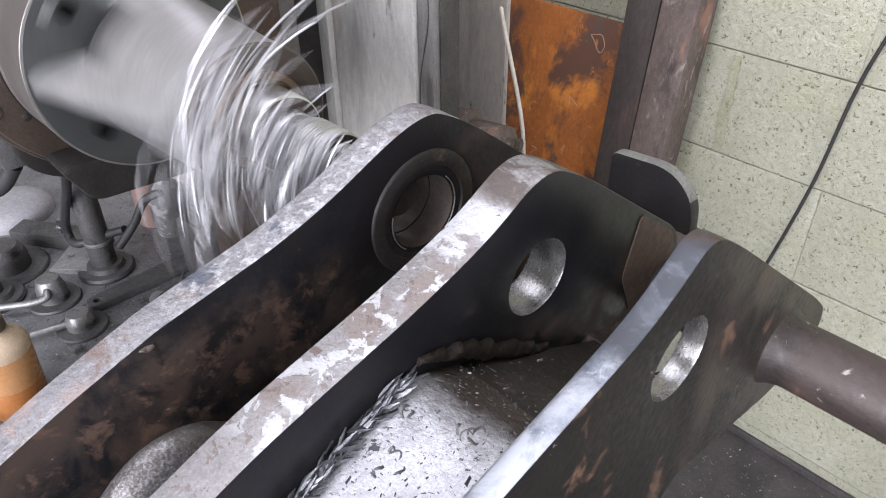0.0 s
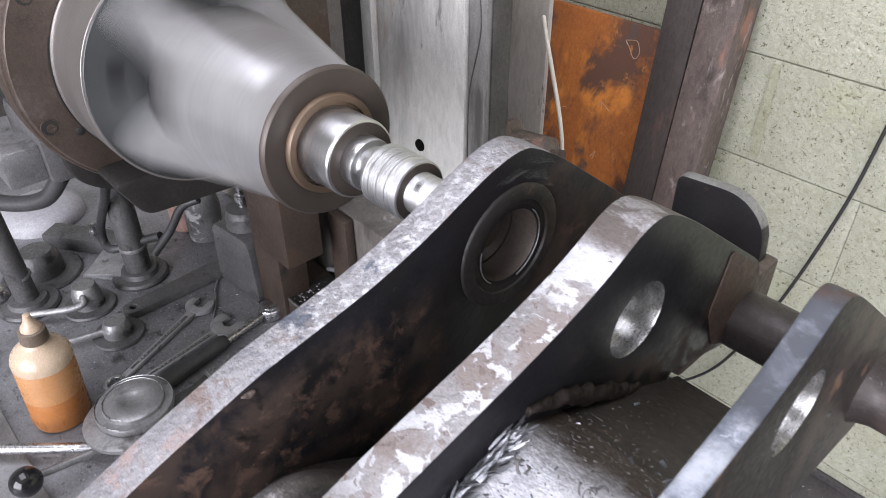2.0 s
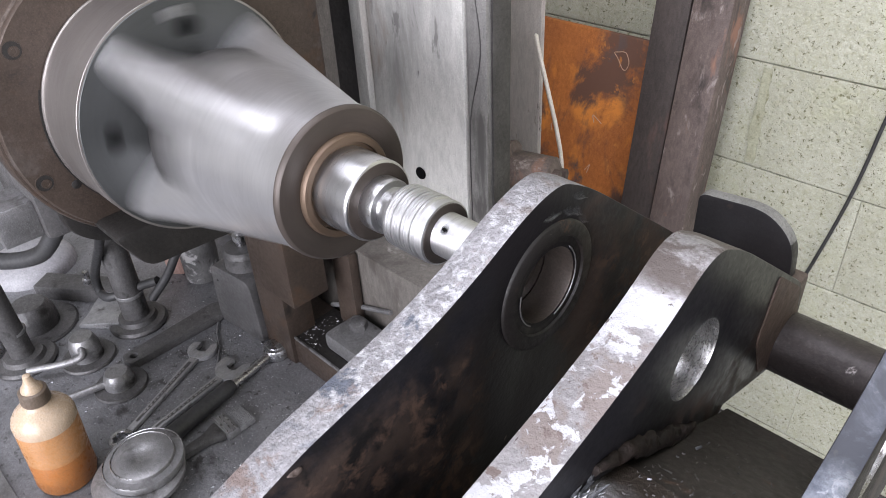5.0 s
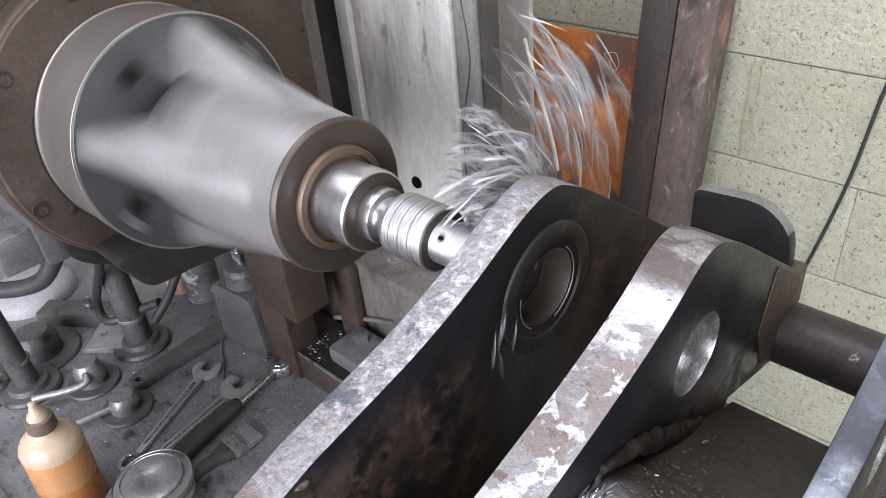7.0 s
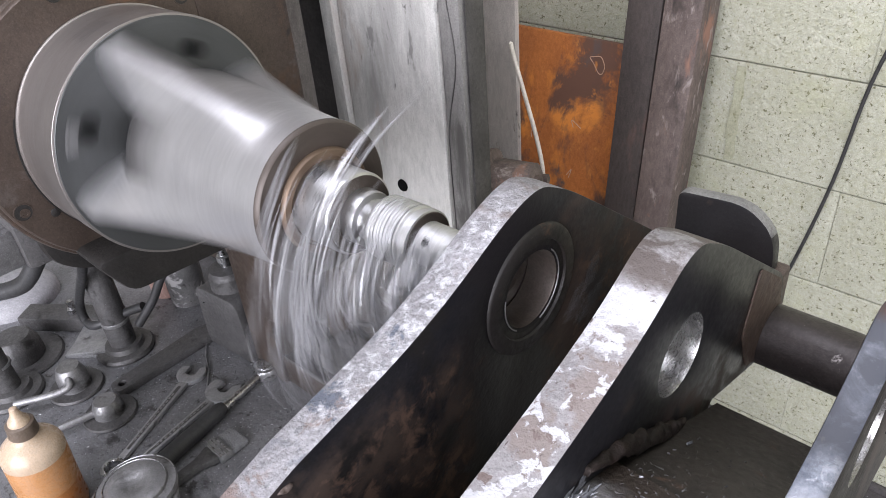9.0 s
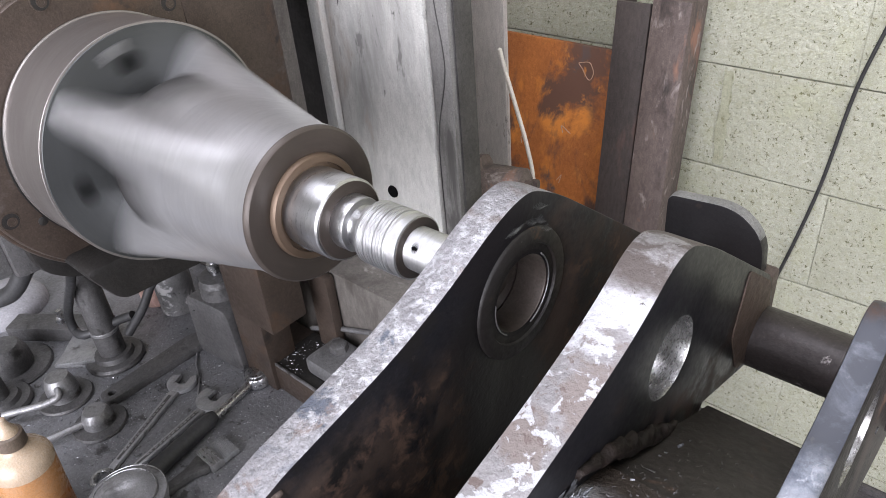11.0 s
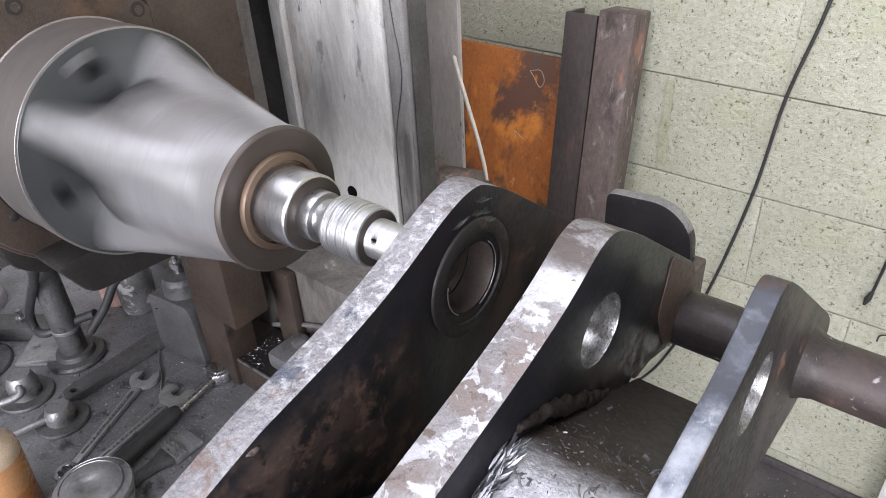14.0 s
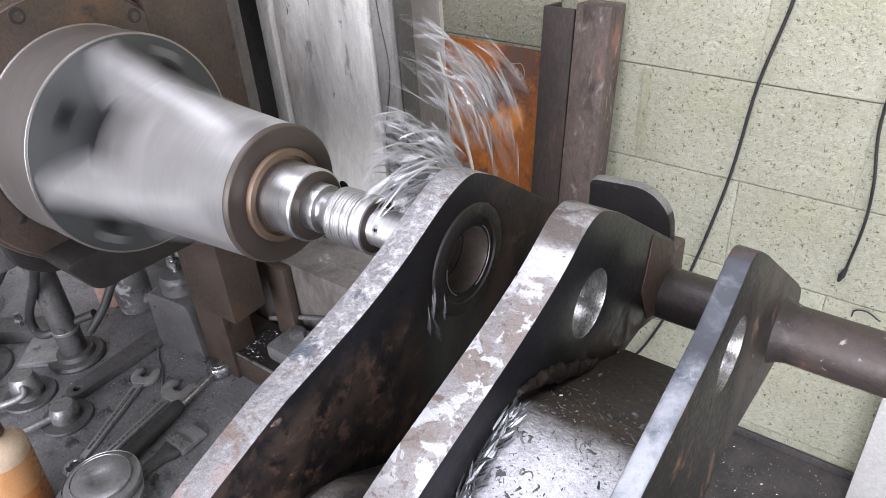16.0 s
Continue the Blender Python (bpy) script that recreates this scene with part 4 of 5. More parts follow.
part("slide_bolt", lathe([(0.636, 0.013), (0.646, 0.0125), (0.648, 0.009)], centre=(-0.168, -0.826, 0), seg=6), "cast", machine)
part("slide_rod", tube([(-0.255, -0.806, 0.618), (-0.20, -0.800, 0.640), (-0.13, -0.798, 0.665)], 0.0035, 8), "cast_grey", machine)

# ---- the table and what stands on it ----
tb = cuboid(-1.30, 0.10, -1.75, -0.72, TABLE - 0.09, TABLE, 0.006)
table = thing("machine_table", "black oily cast-iron machine table strewn with steel chips", "table", (0, 0, 0))
part("tabletop", tb, "table", table)
part("base", cuboid(-1.20, 0.0, -1.65, -0.80, FLOOR, TABLE - 0.09, 0.01), "cast", table)
part("edge_tray", cuboid(-0.52, -0.16, -1.42, -1.255, TABLE, TABLE + 0.006, 0.002), "cast_grey", table, "pale grey worn table edge")
for n in range(9):
    part("scale_bar", cuboid(-0.44 + 0.016 * n, -0.432 + 0.016 * n, -1.300, -1.272, TABLE + 0.006, TABLE + 0.0072), "chrome", table)


def oil_bottle(place):
    t = thing("oil_bottle", "greasy plastic bottle half full of amber oil, with a nozzle cap", "bottle", place)
    r = 0.0345
    part("oil", lathe([(0.0, 0.028), (0.003, 0.0335), (0.009, r + 0.0006), (0.022, r), (0.044, r), (0.0445, r - 0.0002)], seg=48), "oil", t, "amber oil filling")
    part("body", lathe([(0.0446, r), (0.086, r), (0.0865, r - 0.0002)], seg=48), "film", t, "oil-filmed amber plastic wall")
    part("shoulder", lathe([(0.0866, r), (0.092, r + 0.0003), (0.097, r - 0.0012), (0.102, r - 0.0045), (0.107, r - 0.0100), (0.111, r - 0.0160), (0.1135, 0.0155), (0.116, 0.0145)], seg=48), "clear", t, "greasy pale plastic shoulder")
    part("cap", lathe([(0.1155, 0.0155), (0.117, 0.0162), (0.130, 0.0152), (0.131, 0.0140)], seg=28), "cap", t, "grimy brown cap")
    part("nozzle", lathe([(0.130, 0.0120), (0.134, 0.0112), (0.139, 0.0072), (0.144, 0.0050), (0.149, 0.0042), (0.150, 0.0022)], seg=20), "clear", t, "cream plastic nozzle")
    return t


bottle = oil_bottle((0, 0, 0))
bottle.matrix_basis = pose(-0.297, -1.198, TABLE + 0.0008, -2.2, 1.8, 0) @ Matrix.Diagonal((1.0, 1.0, 1.13, 1.0))


def screw_post(place, turn, height, r, label, lean=(0, 0)):
    t = thing("screw_post", label, "post", place, turn)
    part("foot", lathe([(0, 0.043), (0.004, 0.044), (0.008, 0.041), (0.009, 0.030), (0.016, 0.027), (0.017, r)], seg=40), "cast", t, "worn black foot flange")
    part("shaft", tube([(0, 0, 0.012), (lean[0] * 0.5, lean[1] * 0.5, height * 0.5), (lean[0], lean[1], height)], r, 24), "cast", t)
    part("collar", lathe([(0.055, r + 0.0005), (0.056, r + 0.0015), (0.060, r + 0.0015), (0.061, r + 0.0005)], seg=32), "cast_grey", t)
    return t


screw_post((-0.512, -0.998, TABLE), 0, 0.36, 0.0195, "thick black round post on a flanged foot")
screw_post((-0.555, -1.155, TABLE), 0, 0.60, 0.0165, "tall dark round post on a flanged foot", (0.02, -0.02))


def clamp_bolt(place, turn, r, h, rod, label, material="cast_grey"):
    t = thing("clamp_bolt", label, "bolt", place, turn, "bolts on the machine table")
    part("washer", lathe([(0, r * 1.75), (0.002, r * 1.8), (0.005, r * 1.72), (0.0055, r * 1.1)], seg=36), "cast", t, "black round washer")
    part("head", lathe([(0.005, r * 1.02), (h * 0.55, r * 1.0), (h * 0.62, r * 0.99), (h * 0.95, r * 0.80), (h, r * 0.72)], seg=28), material, t)
    if rod:
        pts = curve_points([(0, 0, h * 0.6), (r * 0.8, 0, h * 0.75), (r * 1.25, 0, h * 0.62), (r * 1.35, -rod * 0.3, h * 0.5), (r * 1.2, -rod, h * 0.45)], 18) if rod > 0 else [(0, 0, h * 0.45), (0, rod, h * 0.45)]
        part("lever", tube(pts, 0.0052, 12), material, t, "bent round lever")
    return t


clamp_bolt((-0.490, -1.088, TABLE), -30, 0.0215, 0.042, 0.075, "grey round-headed clamp bolt with a bent lever")
clamp_bolt((-0.397, -1.082, TABLE), -15, 0.0205, 0.028, -0.075, "worn silver clamp nut with a straight rod", "cast_grey")
clamp_bolt((-0.625, -1.113, TABLE), 0, 0.034, 0.046, 0, "wide flat-topped dark clamp nut", "cast")
clamp_bolt((-0.600, -1.195, TABLE), 0, 0.026, 0.024, 0, "low bright-rimmed clamp nut", "chrome")

t = thing("disc_stop", "stepped round steel disc on a short spigot", "disc", (-0.198, -1.133, TABLE))
part("spigot", lathe([(0, 0.022), (0.002, 0.024), (0.045, 0.022), (0.046, 0.018)], seg=28), "cast", t)
for rr, zz in ((0.0452, 0.0548), (0.0350, 0.0602)):
    part("bright_edge", tube([(rr * math.cos(radians(k * 9)), rr * math.sin(radians(k * 9)), zz) for k in range(8, 36)], 0.0007, 5), "chrome", t)
part("spare_ring", lathe([(0.036, 0.030), (0.0365, 0.0520), (0.0425, 0.0525), (0.0435, 0.0510), (0.0438, 0.030)], centre=(0.006, -0.012, 0), seg=48), "cast_grey", t, "worn lower ring")
part("disc", lathe([(0.044, 0.034), (0.045, 0.0455), (0.052, 0.0465), (0.0545, 0.0455), (0.0550, 0.0365), (0.0590, 0.0358), (0.0600, 0.0345), (0.0603, 0.013), (0.0595, 0.012)], seg=56), "cast_grey", t, "worn stepped disc")

t = thing("strap_clamp", "long dark flat strap clamp with a drilled end", "clamp", (-0.43, -0.975, TABLE), 92)
strap = rounded([(-0.085, -0.014), (0.075, -0.019), (0.10, 0.0), (0.075, 0.019), (-0.085, 0.014)], 0.012, 5)
part("strap", slab(strap, 0.0, 0.013, "Z", 0.002, holes=((-0.070, 0.0, 0.0055),)), "cast", t)


def wrench(place, turn, L, label, jr=0.0205):
    """A combination wrench along x: ring end at 0, open jaw at its far end."""
    t = thing("combination_wrench", label, "wrench", place, turn, "wrenches on the table")
    ring = lathe([(0.0, 0.0100), (0.0012, 0.0150), (0.0045, 0.0162), (0.0085, 0.0152), (0.0098, 0.0104), (0.0085, 0.0094), (0.0015, 0.0094), (0.0, 0.0100)], seg=36, close=False)
    part("ring_end", ring, "chrome", t, "bright polished ring end")
    part("shank", slab([(0.0150, -0.0050), (L - 0.015, -0.0072), (L - 0.015, 0.0072), (0.0150, 0.0050)], 0.0015, 0.0078, "Z", 0.0018), "tool", t)
    part("groove", slab([(0.03, -0.0018), (L - 0.03, -0.0026), (L - 0.03, 0.0026), (0.03, 0.0018)], 0.0074, 0.0081, "Z"), "cast", t, "dark stamped panel")
    for n in range(13):
        part("stamp_bar", cuboid(0.045 + 0.007 * n, 0.0495 + 0.007 * n, -0.0012, 0.0012, 0.0080, 0.0084), "chrome", t)
    jaw = []
    for k in range(25):
        a = radians(75 + 15 + (360 - 110) * k / 24 - 20)
        jaw.append((L + jr * math.cos(a), jr * math.sin(a)))
    jaw += [(L + 0.010, -0.0085), (L - 0.0035, -0.0085), (L - 0.0065, 0.0), (L - 0.0035, 0.0085), (L + 0.012, 0.0085)]
    part("open_jaw", slab(jaw, 0.001, 0.0085, "Z", 0.0012), "tool", t, "open jaw")
    return t


wrench((-0.296, -1.128, TABLE), 115, 0.178, "worn chrome combination wrench", 0.0215)
wrench((-0.276, -1.118, TABLE), 99.5, 0.163, "dull combination wrench lying beside a rubber grip", 0.0255)

t = thing("ratchet_handle", "dark ratchet handle with a bright head, lying on the table", "ratchet", (-0.284, -0.895, TABLE), -79)
part("head", lathe([(0, 0.015), (0.002, 0.0185), (0.014, 0.0195), (0.018, 0.0175), (0.0185, 0.0130), (0.021, 0.0125), (0.0215, 0.008)], seg=28), "chrome", t, "bright round ratchet head")
part("shank", tube([(0.012, 0, 0.010), (0.05, 0, 0.009), (0.10, 0, 0.010)], [0.0072, 0.0058, 0.0062], 14), "chrome", t)
part("grip", tube([(0.085, 0, 0.012), (0.092, 0, 0.012), (0.10, 0, 0.012), (0.19, 0, 0.0125), (0.215, 0, 0.013), (0.222, 0, 0.013)], [0.008, 0.0108, 0.0112, 0.0120, 0.0115, 0.006], 18), "rubber", t, "black rubber grip")

t = thing("wire_brush", "flat paint brush with a dark handle and steel ferrule", "brush", (-0.212, -1.083, TABLE), 90)
part("handle", slab(rounded([(-0.022, -0.006), (0.030, -0.0075), (0.052, -0.017), (0.052, 0.017), (0.030, 0.0075), (-0.022, 0.006)], 0.008, 4), 0.002, 0.012, "Z", 0.002), "cast", t)
part("ferrule", cuboid(0.050, 0.068, -0.019, 0.019, 0.001, 0.0135, 0.0018), "cast_grey", t, "grey steel ferrule")
for x in (0.0535, 0.059, 0.0645):
    part("ferrule_rib", tube([(x, -0.0185, 0.0136), (x, 0.0185, 0.0136)], 0.0010, 6), "chrome", t)
part("bristles", cuboid(0.067, 0.092, -0.0185, 0.0185, 0.002, 0.011, 0.002), "bristle", t, "stiff grey bristles")

# coolant box hanging by the pedestal
t = thing("lubricator_box", "dark grey box lubricator with a capped neck", "box", (-0.372, -0.868, TABLE), 6)
part("box", slab(rounded([(-0.052, 0.0), (-0.046, 0.110), (0.046, 0.110), (0.052, 0.0)], [0.010, 0.018, 0.018, 0.010], 6), -0.033, 0.030, "Y", 0.005), "cast", t)
part("neck", lathe([(0.108, 0.029), (0.130, 0.028), (0.132, 0.026), (0.140, 0.025), (0.142, 0.018)], seg=28), "cast", t)
part("fitting", lathe([(0.140, 0.007), (0.150, 0.007), (0.151, 0.010), (0.160, 0.010), (0.161, 0.006), (0.175, 0.006)], seg=12), "chrome", t, "bright brass-nut fitting")
part("cable_end", lathe([(0.085, 0.0), (0.0852, 0.002)], centre=(-0.03, -0.0335, 0), seg=8), "rubber", t)
t = thing("thin_chain", "thin dark chain hanging to the table", "chain", (0, 0, 0))
part("chain", tube(curve_points([(-0.418, -0.912, 0.5645), (-0.392, -0.930, 0.5642), (-0.362, -0.945, 0.5648), (-0.322, -0.973, 0.5642)], 24), 0.0014, 6), "cast_grey", t)

# background clutter on the table
t = thing("steel_block", "dark steel block with a stud and nut", "block", (-0.640, -1.020, TABLE), 35)
part("block", cuboid(-0.085, 0.085, -0.020, 0.020, 0, 0.026, 0.003), "cast", t)
part("stud", lathe([(0.026, 0.009), (0.034, 0.009), (0.0345, 0.005), (0.048, 0.005)], centre=(0.005, 0, 0), seg=6), "chrome", t, "bright stud and nut")
for n, z in enumerate((0.0, 0.0065)):
    t = thing("shim_plate", "bright-edged square steel shim", "shim", (-0.560 + 0.004 * n, -1.020 + 0.003 * n, TABLE + z), 38 + 7 * n, "stacked shims")
    part("plate", cuboid(-0.037, 0.037, -0.034, 0.034, 0, 0.006, 0.0012), "tool", t)
t = thing("plastic_tub", "upturned round white plastic tub", "tub", (-0.80, -1.055, TABLE))
part("tub", lathe([(0, 0.072), (0.012, 0.071), (0.022, 0.065), (0.028, 0.05), (0.031, 0.03), (0.0315, 0.01)], seg=48), "white", t)
t = thing("rusty_drum", "pink rust-stained round drum", "drum", (-0.600, -0.870, TABLE))
part("drum", lathe([(0, 0.030), (0.12, 0.030), (0.122, 0.032), (0.128, 0.032), (0.13, 0.028)], seg=32), "pink", t)
t = thing("grey_flask", "grimy grey round flask", "flask", (-0.548, -0.862, TABLE))
part("body", lathe([(0, 0.030), (0.06, 0.031), (0.085, 0.026), (0.10, 0.012), (0.108, 0.010)], seg=28), "flask", t, "mottled grey body")
part("stopper", lathe([(0.107, 0.006), (0.118, 0.007), (0.119, 0.005)], seg=12), "chrome", t)
t = thing("guard_board", "pale leaning guard board", "board", (-0.74, -0.78, TABLE), 8)
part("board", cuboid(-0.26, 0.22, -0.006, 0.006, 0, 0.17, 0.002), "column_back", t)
for pts, r, label in (
    ([(-0.44, -1.025, 0.78), (-0.469, -1.025, 0.741), (-0.503, -1.025, 0.704), (-0.552, -1.025, 0.646), (-0.556, -1.025, 0.614), (-0.525, -1.022, 0.618), (-0.505, -0.990, 0.628), (-0.470, -0.965, 0.645)], 0.0068, "dark bent rubber hose loop"),
    ([(-0.47, -0.98, 0.62), (-0.45, -0.955, 0.66), (-0.435, -0.935, 0.70), (-0.415, -0.915, 0.715)], 0.0065, "dark rubber hose rising from the table"),
    ([(-0.445, -1.210, 0.86), (-0.405, -1.185, 0.842), (-0.355, -1.155, 0.838), (-0.315, -1.125, 0.850), (-0.295, -1.105, 0.88)], 0.0095, "thick black hose under the headstock"),
):
    t = thing("rubber_hose", label, "hose", (0, 0, 0), 0, "hoses")
    part("hose", tube(curve_points(pts, 24), r, 12), "rubber", t)

# lever with a ball knob
t = thing("ball_lever", "bright steel lever bar with a black ball knob", "lever", (0, 0, 0))
part("bar", tube([(-0.40, -1.352, 0.585), (-0.268, -1.276, 0.585), (-0.19, -1.185, 0.583), (-0.17, -1.155, 0.583)], 0.0062, 14), "chrome", t)
part("rod", tube([(-0.186, -1.262, 0.598), (-0.185, -1.20, 0.588), (-0.19, -1.14, 0.584)], 0.0048, 12), "cast_grey", t)
b = bmesh.new()
bmesh.ops.create_uvsphere(b, u_segments=32, v_segments=20, radius=0.0175, matrix=Matrix.Translation((-0.183, -1.268, 0.600)))
part("ball_knob", b, "knob", t, "glossy black ball knob")
part("hub", lathe([(TABLE, 0.016), (TABLE + 0.030, 0.015), (TABLE + 0.032, 0.011)], centre=(-0.172, -1.150, 0), seg=24), "cast", t)

# ---- by the wall ----
t = thing("rusty_plate", "orange-rusted steel plate leaning on the block wall", "plate")
lean = Matrix.Translation((-0.365, -0.155, FLOOR)) @ Matrix.Rotation(radians(-6.1), 4, "X")
t.matrix_basis = lean
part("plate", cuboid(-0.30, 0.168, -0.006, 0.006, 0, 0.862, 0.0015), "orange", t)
mark = [(x * 0.72 + 0.040, -0.0066, z * 0.72 + 0.242) for x, z in ((0.118, 0.800), (0.105, 0.819), (0.082, 0.816), (0.072, 0.812), (0.085, 0.798), (0.101, 0.776), (0.112, 0.774), (0.119, 0.790), (0.117, 0.803))]
mark = curve_points(mark, 40)
part("chalk_ring", tube(mark, 0.0008, 5), "chalk", t, "chalk loop drawn on the rust")
rnd = random.Random(3)
for n in range(7):
    x, z = 0.02 + rnd.uniform(-0.06, 0.09), 0.40 + 0.045 * n + rnd.uniform(-0.01, 0.01)
    part("chalk_stroke", tube(curve_points([(x, -0.0066, z), (x + rnd.uniform(-0.02, 0.02), -0.0066, z + 0.015), (x + rnd.uniform(-0.03, 0.03), -0.0066, z + rnd.uniform(-0.02, 0.03))], 8), 0.0009, 4), "chalk", t)


def leaning_post(x, width, depth, top, base_y, material, label, channel=False):
    t = thing("steel_post", label, "post", group="posts leaning on the wall")
    length = math.hypot(top - FLOOR, base_y + 0.055)
    t.matrix_basis = Matrix.Translation((x, base_y, FLOOR)) @ Matrix.Rotation(math.atan2(base_y + 0.055, top - FLOOR), 4, "X")
    if channel:
        out = [(-width / 2, -depth / 2), (width / 2, -depth / 2), (width / 2, -depth / 2 + 0.008), (-width / 2 + 0.008, -depth / 2 + 0.008), (-width / 2 + 0.008, depth / 2), (-width / 2, depth / 2)]
        part("angle_bar", slab(out, 0, length, "Z", 0.001), material, t)
    else:
        part("bar", cuboid(-width / 2, width / 2, -depth / 2, depth / 2, 0, length, 0.005), material, t)
    return t


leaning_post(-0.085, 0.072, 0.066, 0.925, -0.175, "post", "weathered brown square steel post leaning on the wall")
leaning_post(-0.158, 0.066, 0.060, 0.912, -0.165, "post_dark", "dark brown steel angle leaning beside the post", True)
t = thing("rusty_hub", "rusty cast hub lying behind the bracket", "hub", (-0.10, -0.585, 0.70))
t.matrix_basis = pose(-0.088, -0.575, 0.780, 0, 0, 20)
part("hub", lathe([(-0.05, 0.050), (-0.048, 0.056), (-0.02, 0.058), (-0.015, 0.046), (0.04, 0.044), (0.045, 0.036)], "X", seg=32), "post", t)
for k in range(4):
    a = radians(20 + 90 * k)
    part("hub_nut", lathe([(0.044, 0.010), (0.054, 0.010)], "X", (0, 0.027 * math.cos(a), 0.027 * math.sin(a)), 6), "brown_steel", t)
t = thing("hub_stand", "dark stand under the hub", "stand", (-0.088, -0.575, FLOOR))
part("stand", cuboid(-0.045, 0.045, -0.04, 0.04, 0, 0.780 - 0.054 - FLOOR, 0.005), "cast", t)
t = thing("power_cable", "black cable hanging down the block wall", "cable")
part("cable", tube(curve_points([(0.30, -0.010, 1.6), (0.262, -0.010, 1.15), (0.236, -0.010, 0.954), (0.205, -0.012, 0.80), (0.183, -0.012, 0.602), (0.137, -0.012, 0.367), (0.084, -0.014, 0.19), (0.03, -0.03, 0.075), (-0.06, -0.06, -0.01), (-0.16, -0.10, -0.034)], 60), 0.0032, 10), "cable", t)
t = thing("power_cable", "thin black cable end hanging on the block wall", "cable")
part("cable", tube(curve_points([(0.52, -0.008, 1.5), (0.43, -0.008, 1.0), (0.408, -0.008, 0.79), (0.424, -0.008, 0.66), (0.428, -0.008, 0.576), (0.420, -0.010, 0.47)], 40), 0.0028, 8), "cable", t)
part("plug", tube([(0.421, -0.011, 0.480), (0.417, -0.011, 0.462), (0.414, -0.011, 0.448)], [0.003, 0.0062, 0.003], 10), "cable", t)
part("hook", tube(curve_points([(0.452, -0.006, 0.375), (0.455, -0.008, 0.392), (0.475, -0.010, 0.398), (0.50, -0.010, 0.385)], 14), 0.0015, 6), "cable", t)
t = thing("cream_wire", "cream insulated wire rising behind the bracket", "wire")
part("wire", tube(curve_points([(-0.179, -0.440, 0.937), (-0.174, -0.440, 0.917), (-0.153, -0.440, 0.855), (-0.132, -0.440, 0.79), (-0.120, -0.440, 0.727), (-0.117, -0.438, 0.60), (-0.12, -0.43, 0.2), (-0.13, -0.42, FLOOR)], 50), [0.0008] + [0.0033] * 50, 10), "wire", t)
t = thing("pale_board", "pale grey board standing by the wall", "board", (0.62, -0.10, FLOOR), -12)
part("board", cuboid(-0.075, 0.075, -0.010, 0.010, 0, 0.318, 0.002), "board", t)

# loose chips
def chips(name, label, count, place, size, material, seed):
    r = random.Random(seed)
    b = bmesh.new()
    for n in range(count):
        p = Vector(place(r))
        a, l = r.uniform(0, 6.28), size * r.uniform(0.4, 1.6)
        d = Vector((math.cos(a), math.sin(a), r.uniform(-0.05, 0.25)))
        s = Vector((-d.y, d.x, 0))
        w = l * r.uniform(0.12, 0.4)
        q = [p - d * l / 2 - s * w / 2, p + d * l / 2 - s * w / 3, p + d * l / 2 + s * w / 3 + Vector((0, 0, l * 0.3)), p - d * l / 2 + s * w / 2 + Vector((0, 0, l * 0.25))]
        top = [v + Vector((0, 0, 0.0004)) for v in q]
        vs = [b.verts.new(v) for v in q + top]
        for f in ((0, 1, 2, 3), (4, 7, 6, 5), (0, 4, 5, 1), (1, 5, 6, 2), (2, 6, 7, 3), (3, 7, 4, 0)):
            b.faces.new([vs[k] for k in f])
    return tagged(part(name, b, material, smooth=0), label, "chips", kind="stuff")


chips("table_chips", "bright steel chips scattered on the table", 700, lambda r: (r.uniform(-0.62, -0.10), r.uniform(-1.15, -0.89), TABLE + 0.0006), 0.0022, "swarf_dark", 1)
chips("table_grit", "tiny bright chips glinting on the table", 1500, lambda r: (r.gauss(-0.30, 0.11), r.gauss(-1.02, 0.08), TABLE + 0.0006), 0.0012, "swarf", 9)
chips("shelf_chips", "small bright chips lying on the shelf", 90, lambda r: (r.uniform(-0.25, -0.20), r.uniform(-0.878, -0.812), 0.6092), 0.002, "swarf", 10)
chips("floor_chips", "bright steel chips scattered on the floor", 1100, lambda r: (r.uniform(0.1, 0.85), r.uniform(-0.60, -0.03), FLOOR + 0.0006), 0.0030, "swarf", 2)


def on_sheet(r):
    prof = ((-1.22, 0.957), (-1.13, 1.006), (-1.085, 1.021), (-1.05, 1.005), (-0.96, 0.953))
    y = r.uniform(-1.21, -1.045) if r.random() < 0.93 else r.uniform(-1.045, -0.98)
    for (a, za), (c, zc) in zip(prof, prof[1:]):
        if a <= y <= c:
            return (r.uniform(0.372, 0.436), y, za + (zc - za) * (y - a) / (c - a) + 0.0008)
    return (0.40, -1.1, 1.018)


chips("sheet_chips", "dark curled chips lying on the silver sheet", 60, on_sheet, 0.0030, "swarf_dark", 4)
r = random.Random(14)
b = bmesh.new()
for n in range(18):
    c = Vector(on_sheet(r))
    if c.y > -1.06:
        continue
    for k in range(r.randrange(2, 6)):
        o, rad, a, sweep = c + Vector((r.gauss(0, 0.0022), r.gauss(0, 0.0022), 0.0006)), r.uniform(0.0012, 0.0042), r.uniform(0, 6.28), r.uniform(1.2, 3.4)
        arc = [o + Vector((rad * math.cos(a + sweep * u / 6), rad * math.sin(a + sweep * u / 6), 0.0012 * math.sin(u * 0.9) + 0.0005)) for u in range(7)]
        tube(arc, [0.0002] + [r.uniform(0.0004, 0.0009)] * 5 + [0.0001], 4, b)
tagged(part("sheet_curls", b, "cast", smooth=60), "dark curled shavings lying on the silver sheet", "chips", kind="stuff")
chips("sheet_dust", "fine dark grit on the silver sheet", 700, on_sheet, 0.0011, "cast", 6)

